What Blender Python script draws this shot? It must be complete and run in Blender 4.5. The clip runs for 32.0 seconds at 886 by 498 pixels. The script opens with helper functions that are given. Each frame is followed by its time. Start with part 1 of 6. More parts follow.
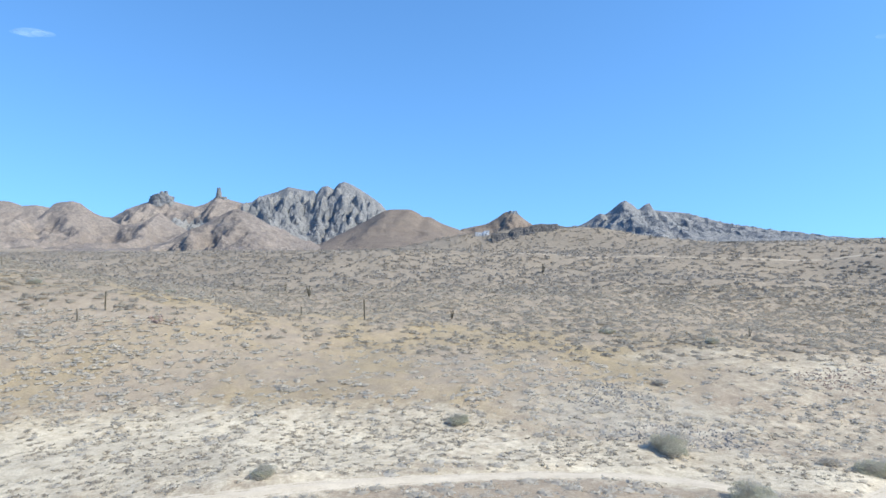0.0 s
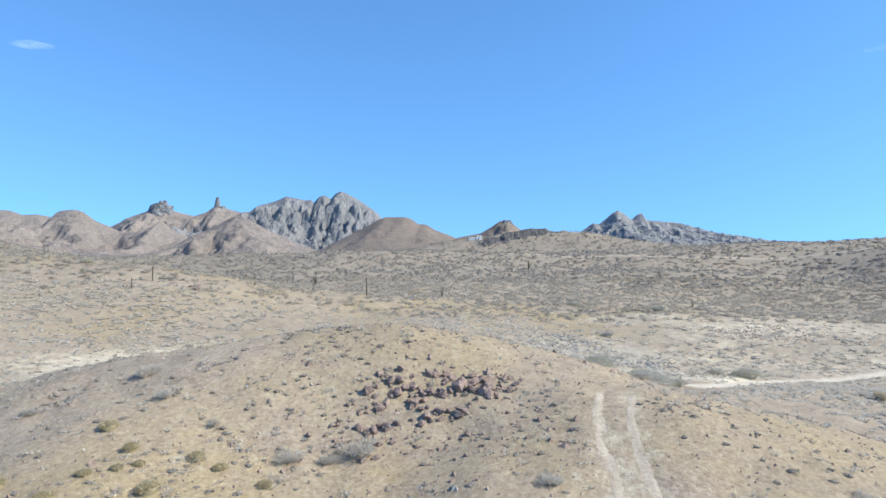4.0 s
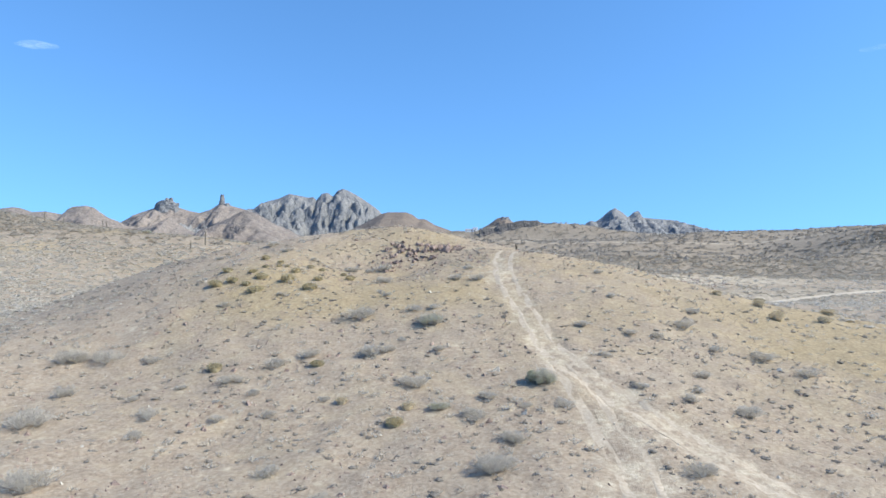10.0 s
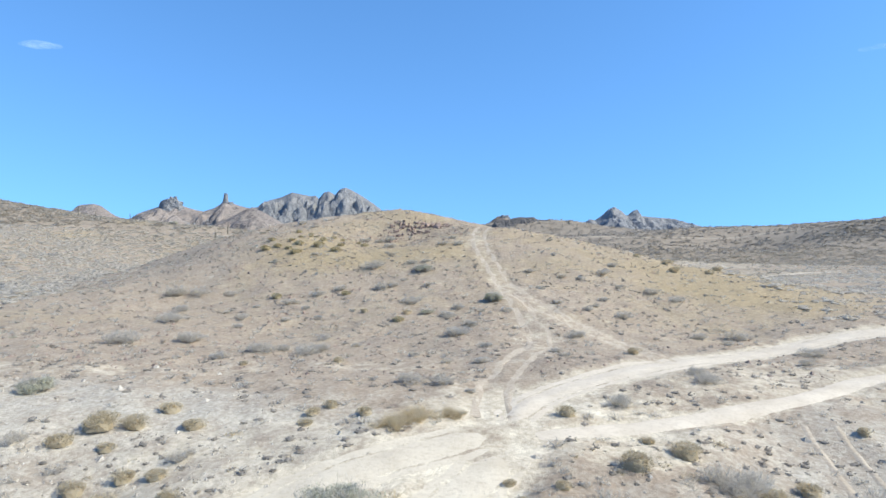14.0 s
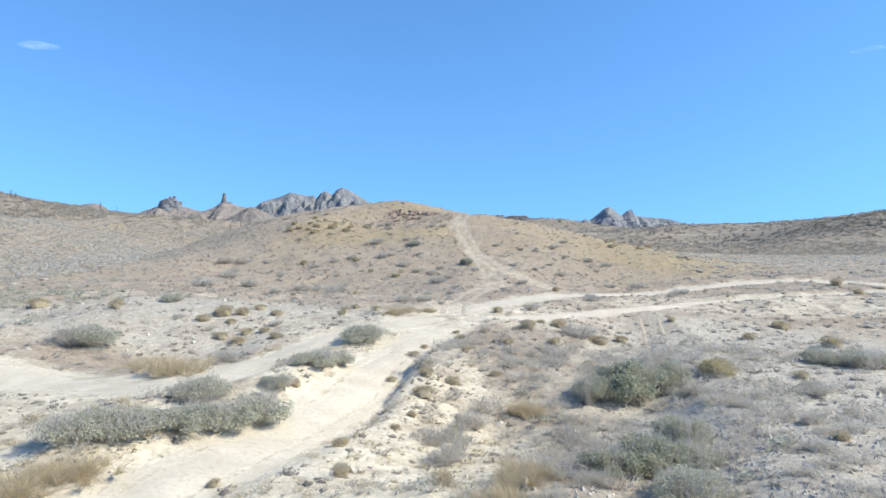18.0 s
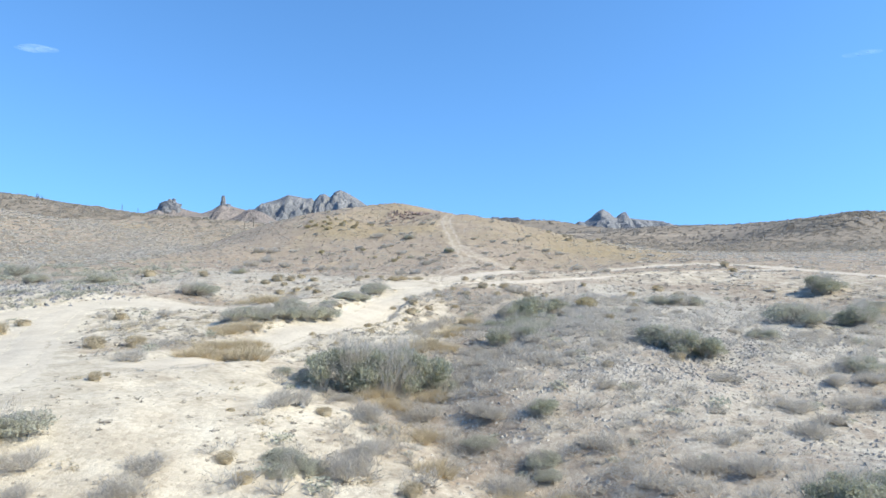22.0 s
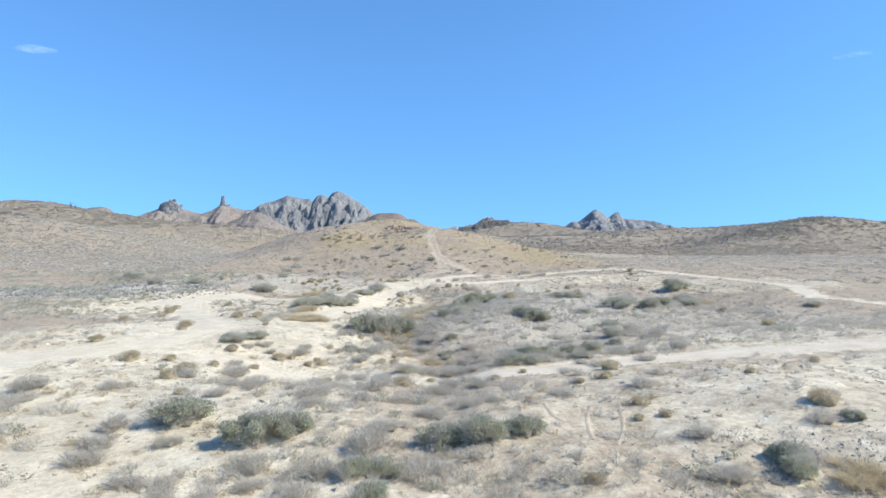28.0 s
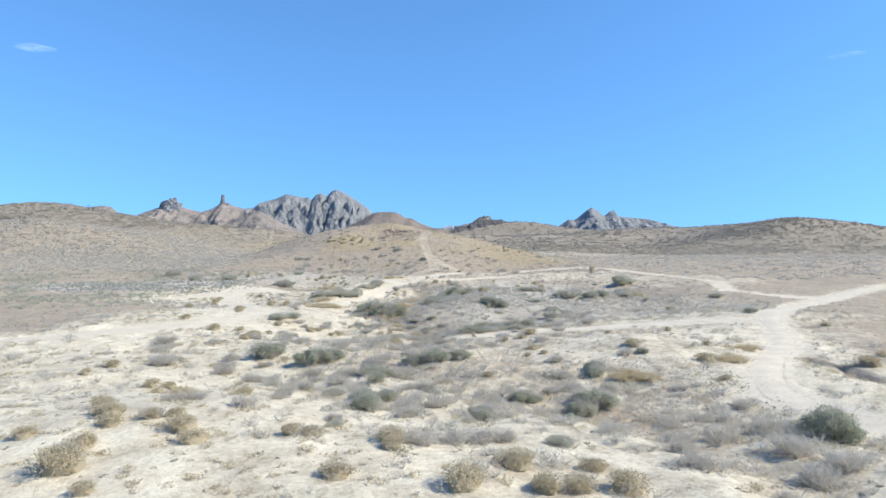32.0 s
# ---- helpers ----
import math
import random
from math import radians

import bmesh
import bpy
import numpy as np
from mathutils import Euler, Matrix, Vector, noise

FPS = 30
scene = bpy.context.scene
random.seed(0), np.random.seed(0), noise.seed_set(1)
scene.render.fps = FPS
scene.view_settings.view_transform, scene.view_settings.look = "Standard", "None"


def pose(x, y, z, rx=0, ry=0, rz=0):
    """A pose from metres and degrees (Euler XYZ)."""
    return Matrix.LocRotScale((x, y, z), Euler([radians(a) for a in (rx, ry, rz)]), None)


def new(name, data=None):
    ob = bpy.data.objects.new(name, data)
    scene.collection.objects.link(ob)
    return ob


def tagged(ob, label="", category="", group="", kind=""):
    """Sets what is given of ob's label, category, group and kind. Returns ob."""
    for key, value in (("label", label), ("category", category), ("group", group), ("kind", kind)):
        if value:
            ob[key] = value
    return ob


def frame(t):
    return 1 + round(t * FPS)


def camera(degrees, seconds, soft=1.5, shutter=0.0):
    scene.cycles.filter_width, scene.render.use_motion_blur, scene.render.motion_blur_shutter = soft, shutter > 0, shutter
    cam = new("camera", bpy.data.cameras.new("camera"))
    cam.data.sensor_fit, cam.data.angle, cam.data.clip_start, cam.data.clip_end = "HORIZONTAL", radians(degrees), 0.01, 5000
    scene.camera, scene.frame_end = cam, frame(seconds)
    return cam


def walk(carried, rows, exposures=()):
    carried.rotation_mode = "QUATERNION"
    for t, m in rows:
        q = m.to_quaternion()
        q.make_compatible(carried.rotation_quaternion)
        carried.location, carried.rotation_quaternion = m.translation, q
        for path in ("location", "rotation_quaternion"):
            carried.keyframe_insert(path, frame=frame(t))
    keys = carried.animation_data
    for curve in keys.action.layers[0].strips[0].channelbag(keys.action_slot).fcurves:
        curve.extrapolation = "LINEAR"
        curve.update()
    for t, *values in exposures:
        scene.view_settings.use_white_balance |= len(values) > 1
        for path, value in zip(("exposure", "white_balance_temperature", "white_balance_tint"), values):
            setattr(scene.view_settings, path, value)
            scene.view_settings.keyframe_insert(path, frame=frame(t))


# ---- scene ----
cam = camera(70, 32.0, 1.6)
PATH = [
    (0.0, pose(0.001, 0.000, 26.001, 88.624, 0, 0.610)),
    (0.5, pose(0.196, -3.251, 25.112, 88.813, 0, 0.548)),
    (1.0, pose(0.380, -6.506, 24.225, 88.999, 0, 0.476)),
    (1.5, pose(0.558, -9.772, 23.340, 89.179, 0, 0.432)),
    (2.0, pose(0.737, -13.077, 22.463, 89.334, 0, 0.370)),
    (2.5, pose(0.935, -16.439, 21.614, 89.403, 0, 0.355)),
    (3.0, pose(1.177, -19.854, 20.807, 89.484, 0, 0.319)),
    (3.5, pose(1.452, -23.312, 20.029, 89.569, 0, 0.279)),
    (4.0, pose(1.743, -26.801, 19.266, 89.649, 0, 0.243)),
    (4.5, pose(2.031, -30.311, 18.501, 89.716, 0, 0.210)),
    (5.0, pose(2.297, -33.821, 17.724, 89.755, 0, 0.172)),
    (5.5, pose(2.525, -37.283, 16.955, 89.793, 0, 0.136)),
    (6.0, pose(2.732, -40.689, 16.169, 89.813, 0, 0.121)),
    (6.5, pose(2.919, -44.039, 15.366, 89.817, 0, 0.124)),
    (7.0, pose(3.099, -47.337, 14.600, 89.828, 0, 0.121)),
    (7.5, pose(3.288, -50.609, 13.858, 89.805, 0, 0.146)),
    (8.0, pose(3.479, -53.876, 13.146, 89.745, 0, 0.181)),
    (8.5, pose(3.669, -57.137, 12.485, 89.701, 0, 0.221)),
    (9.0, pose(3.865, -60.411, 11.870, 89.655, 0, 0.236)),
    (9.5, pose(4.078, -63.681, 11.253, 89.636, 0, 0.254)),
    (10.0, pose(4.301, -66.902, 10.677, 89.590, 0, 0.280)),
    (10.5, pose(4.522, -70.042, 10.150, 89.554, 0, 0.301)),
    (11.0, pose(4.732, -73.099, 9.646, 89.508, 0, 0.314)),
    (11.5, pose(4.943, -76.081, 9.174, 89.508, 0, 0.316)),
    (12.0, pose(5.143, -79.007, 8.743, 89.483, 0, 0.322)),
    (12.5, pose(5.330, -81.893, 8.336, 89.497, 0, 0.321)),
    (13.0, pose(5.534, -84.757, 7.951, 89.501, 0, 0.347)),
    (13.5, pose(5.733, -87.602, 7.579, 89.510, 0, 0.355)),
    (14.0, pose(5.937, -90.456, 7.174, 89.522, 0, 0.378)),
    (14.5, pose(6.153, -93.328, 6.747, 89.537, 0, 0.361)),
    (15.0, pose(6.356, -96.201, 6.304, 89.532, 0, 0.333)),
    (15.5, pose(6.549, -99.079, 5.860, 89.518, 0, 0.303)),
    (16.0, pose(6.742, -101.971, 5.431, 89.501, 0, 0.274)),
    (16.5, pose(6.943, -104.888, 5.033, 89.489, 0, 0.239)),
    (17.0, pose(7.160, -107.838, 4.672, 89.484, 0, 0.183)),
    (17.5, pose(7.387, -110.823, 4.309, 89.523, 0, 0.115)),
    (18.0, pose(7.609, -113.841, 3.943, 89.565, 0, 0.077)),
    (18.5, pose(7.841, -116.900, 3.610, 89.562, 0, 0.045)),
    (19.0, pose(8.068, -119.999, 3.335, 89.594, 0, 0.020)),
    (19.5, pose(8.281, -123.162, 3.097, 89.655, 0, -0.031)),
    (20.0, pose(8.477, -126.427, 2.876, 89.665, 0, -0.058)),
    (20.5, pose(8.657, -129.812, 2.656, 89.715, 0, -0.085)),
    (21.0, pose(8.836, -133.281, 2.456, 89.746, 0, -0.114)),
    (21.5, pose(9.040, -136.754, 2.282, 89.765, 0, -0.155)),
    (22.0, pose(9.304, -140.194, 2.160, 89.775, 0, -0.216)),
    (22.5, pose(9.563, -143.601, 2.116, 89.795, 0, -0.233)),
    (23.0, pose(9.818, -146.946, 2.144, 89.815, 0, -0.259)),
    (23.5, pose(10.056, -150.259, 2.274, 89.837, 0, -0.286)),
    (24.0, pose(10.301, -153.596, 2.476, 89.837, 0, -0.325)),
    (24.5, pose(10.556, -156.964, 2.743, 89.827, 0, -0.334)),
    (25.0, pose(10.832, -160.326, 3.049, 89.826, 0, -0.382)),
    (25.5, pose(11.118, -163.653, 3.357, 89.785, 0, -0.407)),
    (26.0, pose(11.372, -166.942, 3.681, 89.753, 0, -0.438)),
    (26.5, pose(11.604, -170.204, 4.007, 89.729, 0, -0.464)),
    (27.0, pose(11.834, -173.455, 4.316, 89.711, 0, -0.482)),
    (27.5, pose(12.081, -176.709, 4.587, 89.694, 0, -0.495)),
    (28.0, pose(12.357, -179.978, 4.807, 89.670, 0, -0.519)),
    (28.5, pose(12.631, -183.245, 4.978, 89.643, 0, -0.545)),
    (29.0, pose(12.922, -186.490, 5.136, 89.644, 0, -0.565)),
    (29.5, pose(13.217, -189.725, 5.292, 89.632, 0, -0.602)),
    (30.0, pose(13.494, -192.947, 5.486, 89.625, 0, -0.641)),
    (30.5, pose(13.722, -196.157, 5.669, 89.605, 0, -0.675)),
    (31.0, pose(13.954, -199.334, 5.830, 89.552, 0, -0.709)),
    (31.5, pose(14.190, -202.451, 5.958, 89.511, 0, -0.699)),
    (32.0, pose(14.408, -205.499, 6.089, 89.447, 0, -0.691)),
]
walk(cam, PATH, exposures=[(0.0, 0.36), (32.0, 0.36)])

# ---- daylight ----
SUN_AZIMUTH = radians(-14)      # from +x towards +y
SUN_HEIGHT = radians(40)
world = bpy.data.worlds.new("desert_sky")
scene.world = world
world.use_nodes = True
wt = world.node_tree
wt.nodes.clear()
sky = wt.nodes.new("ShaderNodeTexSky")
sky.sky_type = 'NISHITA'
sky.sun_disc = False
sky.sun_elevation = SUN_HEIGHT
sky.sun_rotation = radians(90) - SUN_AZIMUTH
sky.altitude = 50
sky.air_density = 1.0
sky.dust_density = 0.1
sky.ozone_density = 3.0
bgn = wt.nodes.new("ShaderNodeBackground")
bgn.inputs["Strength"].default_value = 0.15
out_w = wt.nodes.new("ShaderNodeOutputWorld")
# Clear, deep blue air with no haze band over the horizon.
aim = wt.nodes.new("ShaderNodeTexCoord")
lift = wt.nodes.new("ShaderNodeMapping")
lift.inputs["Scale"].default_value = (1, 1, 0.7)
lift.inputs["Location"].default_value = (0, 0, 0.18)
hue = wt.nodes.new("ShaderNodeMixRGB")
hue.blend_type = 'MULTIPLY'
hue.inputs["Fac"].default_value = 1.0
hue.inputs["Color2"].default_value = (0.64, 1.0, 1.27, 1)
wt.links.new(aim.outputs["Generated"], lift.inputs["Vector"])
wt.links.new(lift.outputs["Vector"], sky.inputs["Vector"])
wt.links.new(sky.outputs[0], hue.inputs["Color1"])
wt.links.new(hue.outputs[0], bgn.inputs[0])
wt.links.new(bgn.outputs[0], out_w.inputs[0])
sun_data = bpy.data.lights.new("sun", 'SUN')
sun_data.energy = 5.15
sun_data.angle = radians(0.53)
sun_data.color = (1.0, 0.953, 0.825)
sun = new("sun", sun_data)
sun_way = Vector((math.cos(SUN_HEIGHT) * math.cos(SUN_AZIMUTH), math.cos(SUN_HEIGHT) * math.sin(SUN_AZIMUTH), math.sin(SUN_HEIGHT)))
sun.matrix_world = Matrix.Translation((60, 0, 120)) @ sun_way.to_track_quat("Z", "Y").to_matrix().to_4x4()


# ---- noise on arrays ----
def lattice(ix, iy, seed):
    h = (ix * 374761393 + iy * 668265263 + seed * 974711) & 0xFFFFFFFF
    h = ((h ^ (h >> 13)) * 1274126177) & 0xFFFFFFFF
    return ((h ^ (h >> 16)) & 0xFFFF) / 65535.0


def vnoise(x, y, seed=0):
    """Smooth noise from 0 to 1, one cell a unit."""
    fx, fy = np.floor(x), np.floor(y)
    ix, iy = fx.astype(np.int64), fy.astype(np.int64)
    u, v = x - fx, y - fy
    u, v = u * u * (3 - 2 * u), v * v * (3 - 2 * v)
    a, b = lattice(ix, iy, seed), lattice(ix + 1, iy, seed)
    c, d = lattice(ix, iy + 1, seed), lattice(ix + 1, iy + 1, seed)
    return (a * (1 - u) + b * u) * (1 - v) + (c * (1 - u) + d * u) * v


def fbm(x, y, size, octaves=4, seed=0, gain=0.5):
    """Layered noise, about -0.5 to 0.5, whose largest forms are size metres across."""
    total, weight, scale = 0.0, 1.0, 1.0 / size
    for k in range(octaves):
        total = total + weight * (vnoise(x * scale + 13.7 * k, y * scale - 7.3 * k, seed + k) - 0.5)
        weight *= gain
        scale *= 2.03
    return total


def ridged(x, y, size, octaves=4, seed=0):
    total, weight, scale = 0.0, 1.0, 1.0 / size
    for k in range(octaves):
        total = total + weight * (1 - np.abs(2 * vnoise(x * scale + 5.1 * k, y * scale + 9.2 * k, seed + k) - 1))
        weight *= 0.5
        scale *= 2.1
    return total / 1.9


def smooth(a, b, v):
    u = np.clip((v - a) / (b - a), 0, 1)
    return u * u * (3 - 2 * u)


def along(x, y, way):
    """Distance from a bent line, and how far along it (0 to 1) the nearest place is."""
    best = np.full(np.shape(x), 1e9)
    where = np.zeros(np.shape(x))
    steps = [math.dist(a[:2], b[:2]) for a, b in zip(way, way[1:])]
    whole, done = sum(steps), 0.0
    for (ax, ay), (bx, by), step in zip(way, way[1:], steps):
        u = np.clip(((x - ax) * (bx - ax) + (y - ay) * (by - ay)) / (step * step), 0, 1)
        d = np.hypot(x - ax - u * (bx - ax), y - ay - u * (by - ay))
        near = d < best
        best = np.where(near, d, best)
        where = np.where(near, (done + u * step) / whole, where)
        done += step
    return best, where


# ---- the lie of the land ----
# Broad fall of the land from south to north, then single rises and hollows: x, y, half widths, height.
FALL_Y = [-500, -260, -200, -150, -110, -60, -25, 40, 100, 150, 250, 400, 600, 900, 1500, 3000, 5200]
FALL_Z = [2, -2, -3, -4.6, -4.6, -2.4, -0.5, 0, -1.0, 2, 5, 9, 8, 4, 0, -5, -10]
LAND = []


def rise(x, y, rx, ry, height):
    LAND.append((x, y, rx, ry, height))


rise(0, 20, 12, 7, 2.45)
rise(14, 12, 7, 7, 0.56)
rise(2, 17, 13, 13, -1.30)
rise(1, 12, 26, 22, 10.99)
rise(-28, 22, 20, 16, 7.38)
rise(28, 6, 18, 14, 3.51)
rise(6, -12, 20, 14, 0.69)
rise(-30, -10, 24, 20, 1.51)
rise(45, -15, 26, 20, 1.17)
rise(-22, 62, 22, 14, 2.39)
rise(18, 52, 26, 14, 1.89)
rise(-6, 105, 30, 18, 2.08)
rise(35, 98, 24, 18, -0.86)
rise(-60, 70, 30, 26, -0.76)
rise(-62, 132, 30, 30, 6.09)
rise(-100, 150, 40, 40, 6.60)
rise(-20, 150, 28, 22, 1.91)
rise(70, 140, 34, 30, 1.30)
rise(73, 85, 30, 24, -2.90)
rise(-50, 235, 40, 40, -0.59)
rise(-255, 240, 90, 90, 30.33)
rise(-165, 170, 70, 70, 11.96)
rise(-150, 60, 60, 50, 14.62)
rise(294, 277, 80, 70, 21.60)
rise(210, 300, 60, 60, -9.22)
rise(130, 200, 60, 50, -6.74)
rise(330, 420, 140, 80, 14.67)
rise(180, 420, 120, 70, 3.17)
rise(95, 592, 50, 38, 6.58)
rise(150, 585, 30, 30, 2.54)
rise(85, 590, 80, 55, 11.96)
rise(20, 640, 60, 60, 15.20)
rise(180, 540, 90, 70, 14.61)
rise(-70, 360, 70, 60, 3.27)
rise(-180, 300, 80, 80, -8.41)
rise(-20, 420, 90, 80, 5.10)
rise(60, 330, 80, 60, -2.11)
rise(0, -58, 14, 9, 0.39)
rise(-24, -47, 14, 12, 0.41)
rise(18, -82, 12, 12, -0.71)
rise(-2, -82, 12, 12, 0.26)
rise(7, -106, 9, 9, -1.16)
rise(14, -118, 9, 9, -1.59)
rise(-8, -114, 12, 10, 0.52)
rise(25, -100, 12, 10, 0.52)
rise(45, -100, 14, 12, -0.80)
rise(45, -68, 18, 16, -1.68)
rise(-25, -70, 16, 14, 0.48)
rise(-22, -120, 14, 14, 1.05)
rise(13, -150, 10, 10, -1.14)
rise(31, -148, 11, 10, 0.95)
rise(2, -172, 12, 10, 1.44)
rise(24, -163, 9, 8, -1.21)
rise(60, -122, 16, 14, 1.38)
rise(-1, -146, 10, 9, 0.25)
rise(22, -60, 10, 10, -0.71)
rise(-25, -90, 14, 12, -0.85)
rise(16, -97, 9, 9, -0.64)
rise(8.5, -76, 4.5, 9, 0.49)
rise(32, 606, 15, 40, -3.60)
rise(205, 525, 45, 60, -3.39)
rise(270, 428, 50, 50, -2.52)
rise(128, 572, 35, 40, 2.20)
rise(130, 275, 70, 22, 1.81)
rise(150, 340, 90, 30, -1.30)
rise(-150, 440, 60, 30, 3.00)
rise(-4, -73, 20, 20, -0.52)
rise(2, -127, 8, 8, -1.61)
rise(15, -153, 8, 8, 1.23)
rise(15, -95, 8, 8, 0.82)
rise(9, -83, 8, 8, -1.92)
rise(-4, 7, 8, 8, -1.68)
rise(-7, -31, 12, 12, -0.88)
rise(28, -108, 8, 8, -0.78)
rise(-17, 1, 8, 8, 0.91)
rise(28, -153, 8, 8, -0.81)
rise(44, -25, 20, 20, -1.01)
rise(34, -140, 8, 8, 0.86)
rise(9, -166, 8, 8, -0.94)
rise(-23, -19, 8, 8, -1.20)
rise(15, -108, 8, 8, 0.86)
rise(22, -6, 8, 8, 0.81)
rise(9, -70, 8, 8, -0.79)
rise(-10, -70, 8, 8, -1.77)
rise(2, -95, 8, 8, -0.65)
rise(15, -25, 8, 8, 0.90)
rise(22, -51, 8, 8, 0.50)
rise(34, -63, 8, 8, -0.55)
rise(28, -115, 8, 8, -0.72)
rise(-4, -153, 8, 8, -0.35)
rise(-4, -76, 8, 8, 0.95)
rise(22, -89, 8, 8, 0.58)
rise(31, -31, 12, 12, -0.83)
rise(-7, -12, 12, 12, -0.23)
rise(22, -166, 8, 8, 0.55)
rise(34, -166, 8, 8, -0.78)
rise(9, -147, 8, 8, 1.05)
rise(2, -153, 8, 8, -0.96)
rise(-30, 3, 11, 10, 0.47)
rise(-30, 21, 11, 10, -0.41)
rise(-30, 30, 11, 10, -0.19)
rise(-18, -6, 11, 10, -0.17)
rise(-18, 12, 11, 10, -0.71)
rise(-18, 21, 11, 10, -0.18)
rise(-18, 30, 11, 10, 0.94)
rise(-6, -6, 11, 10, -0.25)
rise(-6, 3, 11, 10, -0.53)
rise(-6, 12, 11, 10, -0.90)
rise(-6, 21, 11, 10, 0.12)
rise(-6, 30, 11, 10, 2.59)
rise(6, 3, 11, 10, -0.36)
rise(6, 12, 11, 10, -1.02)
rise(6, 21, 11, 10, 0.15)
rise(6, 30, 11, 10, 2.99)
rise(18, 3, 11, 10, -0.26)
rise(18, 12, 11, 10, -0.19)
rise(18, 21, 11, 10, 0.12)
rise(18, 30, 11, 10, 1.97)
rise(30, 3, 11, 10, -0.46)
rise(30, 12, 11, 10, 0.57)
rise(30, 21, 11, 10, 0.80)
rise(30, 30, 11, 10, 0.45)
rise(42, -6, 11, 10, 0.71)
rise(42, 3, 11, 10, 0.46)
rise(42, 12, 11, 10, -0.22)
rise(42, 30, 11, 10, -0.45)
rise(54, -6, 11, 10, 0.62)
rise(54, 3, 11, 10, 0.60)
rise(54, 30, 11, 10, -0.56)
rise(-120, 120, 40, 40, 0.43)
rise(-190, 130, 50, 50, 0.55)
rise(290, 240, 30, 30, -2.13)
rise(330, 300, 40, 40, -2.29)
rise(240, 330, 40, 40, 3.74)

# Dirt roads and tracks, as bent lines on the plan.
MAIN_ROAD = [(8.3, -57.5), (11, -53), (14, -50.2), (18, -47.3), (23.5, -43), (32, -36.9), (42.5, -31), (50, -28.7), (56.6, -28.7), (61, -32), (65.4, -38), (72, -50.5), (77.8, -62), (76, -71), (73, -79), (76.5, -86.5), (84, -94)]
UPPER_TRACK = [(9, -59), (12.4, -57.6), (18, -56.1), (22.1, -54.3), (28, -51.5), (31.6, -48.9), (35.8, -46), (46.8, -42.3), (59, -39.5), (66, -39.5)]
WEST_ROAD = [(9, -57.5), (3.6, -61.6), (-0.6, -64.8), (-3, -68.8), (-4, -74), (-4.3, -78.5), (-6, -81.2), (-9, -80.8), (-13.6, -79.3), (-18, -78), (-22, -76.2), (-27, -80.5), (-33.5, -88)]
WASH_ROAD = [(9, -59.5), (8, -62), (5.4, -66.5), (4, -71.5), (3, -78.2), (1.4, -83.4), (-0.3, -87.5), (-2.2, -91.5), (-3.2, -97), (-5, -103.5), (-9, -109)]
PALE_ROAD = [(-12.3, -78.8), (-18, -76.5), (-22.5, -76.3), (-25.8, -80.5), (-23.8, -88), (-17.5, -99.5), (-12, -109), (-10.6, -117), (-13, -125), (-20.8, -130.8), (-28, -135), (-42, -143)]
HILL_TRACK = [(12.6, 13.5), (11.3, 9), (10.7, 4.5), (10.3, -1.7), (11.6, -9.6), (12.9, -17.8), (14.6, -22.3), (16.3, -27), (18.5, -31), (20.5, -34.5), (22, -38.5), (22.6, -42.6)]
SPUR_TRACK = [(12.8, -19.5), (13.6, -25.5), (13.9, -30), (14.1, -35.6), (12.9, -40), (11.5, -43.2), (9.9, -47), (8.6, -51.8), (8.3, -56)]
FAINT_TRACK = [(8, -48), (3.7, -45.2), (-1.4, -44.2), (-11.2, -46.6), (-20, -48.4), (-44, -47.5)]
VALLEY_ROAD = [(-48, 40), (-40, 48.5), (-35.5, 53), (-29, 55), (-19, 57.2), (-6.4, 62), (7, 66.7), (16, 67.6), (23, 67.2), (28.8, 63.8), (31.5, 58.8), (35, 57), (42, 62), (49, 68.5), (56, 74), (70, 82), (87, 89), (120, 96)]
EAST_ROAD = [(110, -72), (84.6, -93.3), (73, -103), (62.5, -117), (56, -127), (52.8, -136), (48.2, -144.2), (41.5, -153.7), (38.5, -161), (40, -170), (46, -182), (56, -205)]
CROSS_ROAD = [(56, -126.5), (51, -124.6), (43, -124.9), (38, -125.1), (32.4, -126.4), (26, -129), (21, -131), (16, -132), (10.5, -131.6), (5, -129.8), (-2, -127.5), (-10, -125)]
FAR_ROAD = [(30, 412), (50, 404), (75, 396), (115, 390), (149, 378), (181, 366), (213, 357), (240, 346), (310, 330)]
WASH = [(24, -58), (20, -68), (18, -80), (15.5, -92), (9.5, -103), (8, -110), (12.5, -118), (13.5, -127), (12, -140), (11, -152), (19, -160), (26, -165), (30, -178), (26, -200)]
GULLY = [(48, -149), (48.8, -153), (48, -157), (50, -161), (51.5, -167)]
ROADS = [("main_road", MAIN_ROAD, 3.6), ("upper_track", UPPER_TRACK, 1.9), ("west_road", WEST_ROAD, 3.8), ("wash_road", WASH_ROAD, 4.2), ("pale_road", PALE_ROAD, 5.0), ("valley_road", VALLEY_ROAD, 3.4), ("east_road", EAST_ROAD, 4.4), ("cross_road", CROSS_ROAD, 4.2)]


def coarse(x, y):
    """The land without its small unevenness."""
    z = 0.0
    for step, share in ((-18, 0.15), (-9, 0.2), (0, 0.3), (9, 0.2), (18, 0.15)):
        z = z + share * np.interp(y + step, FALL_Y, FALL_Z)
    for mx, my, rx, ry, h in LAND:
        z = z + h * np.exp(-(((x - mx) / rx) ** 2 + ((y - my) / ry) ** 2))
    return z


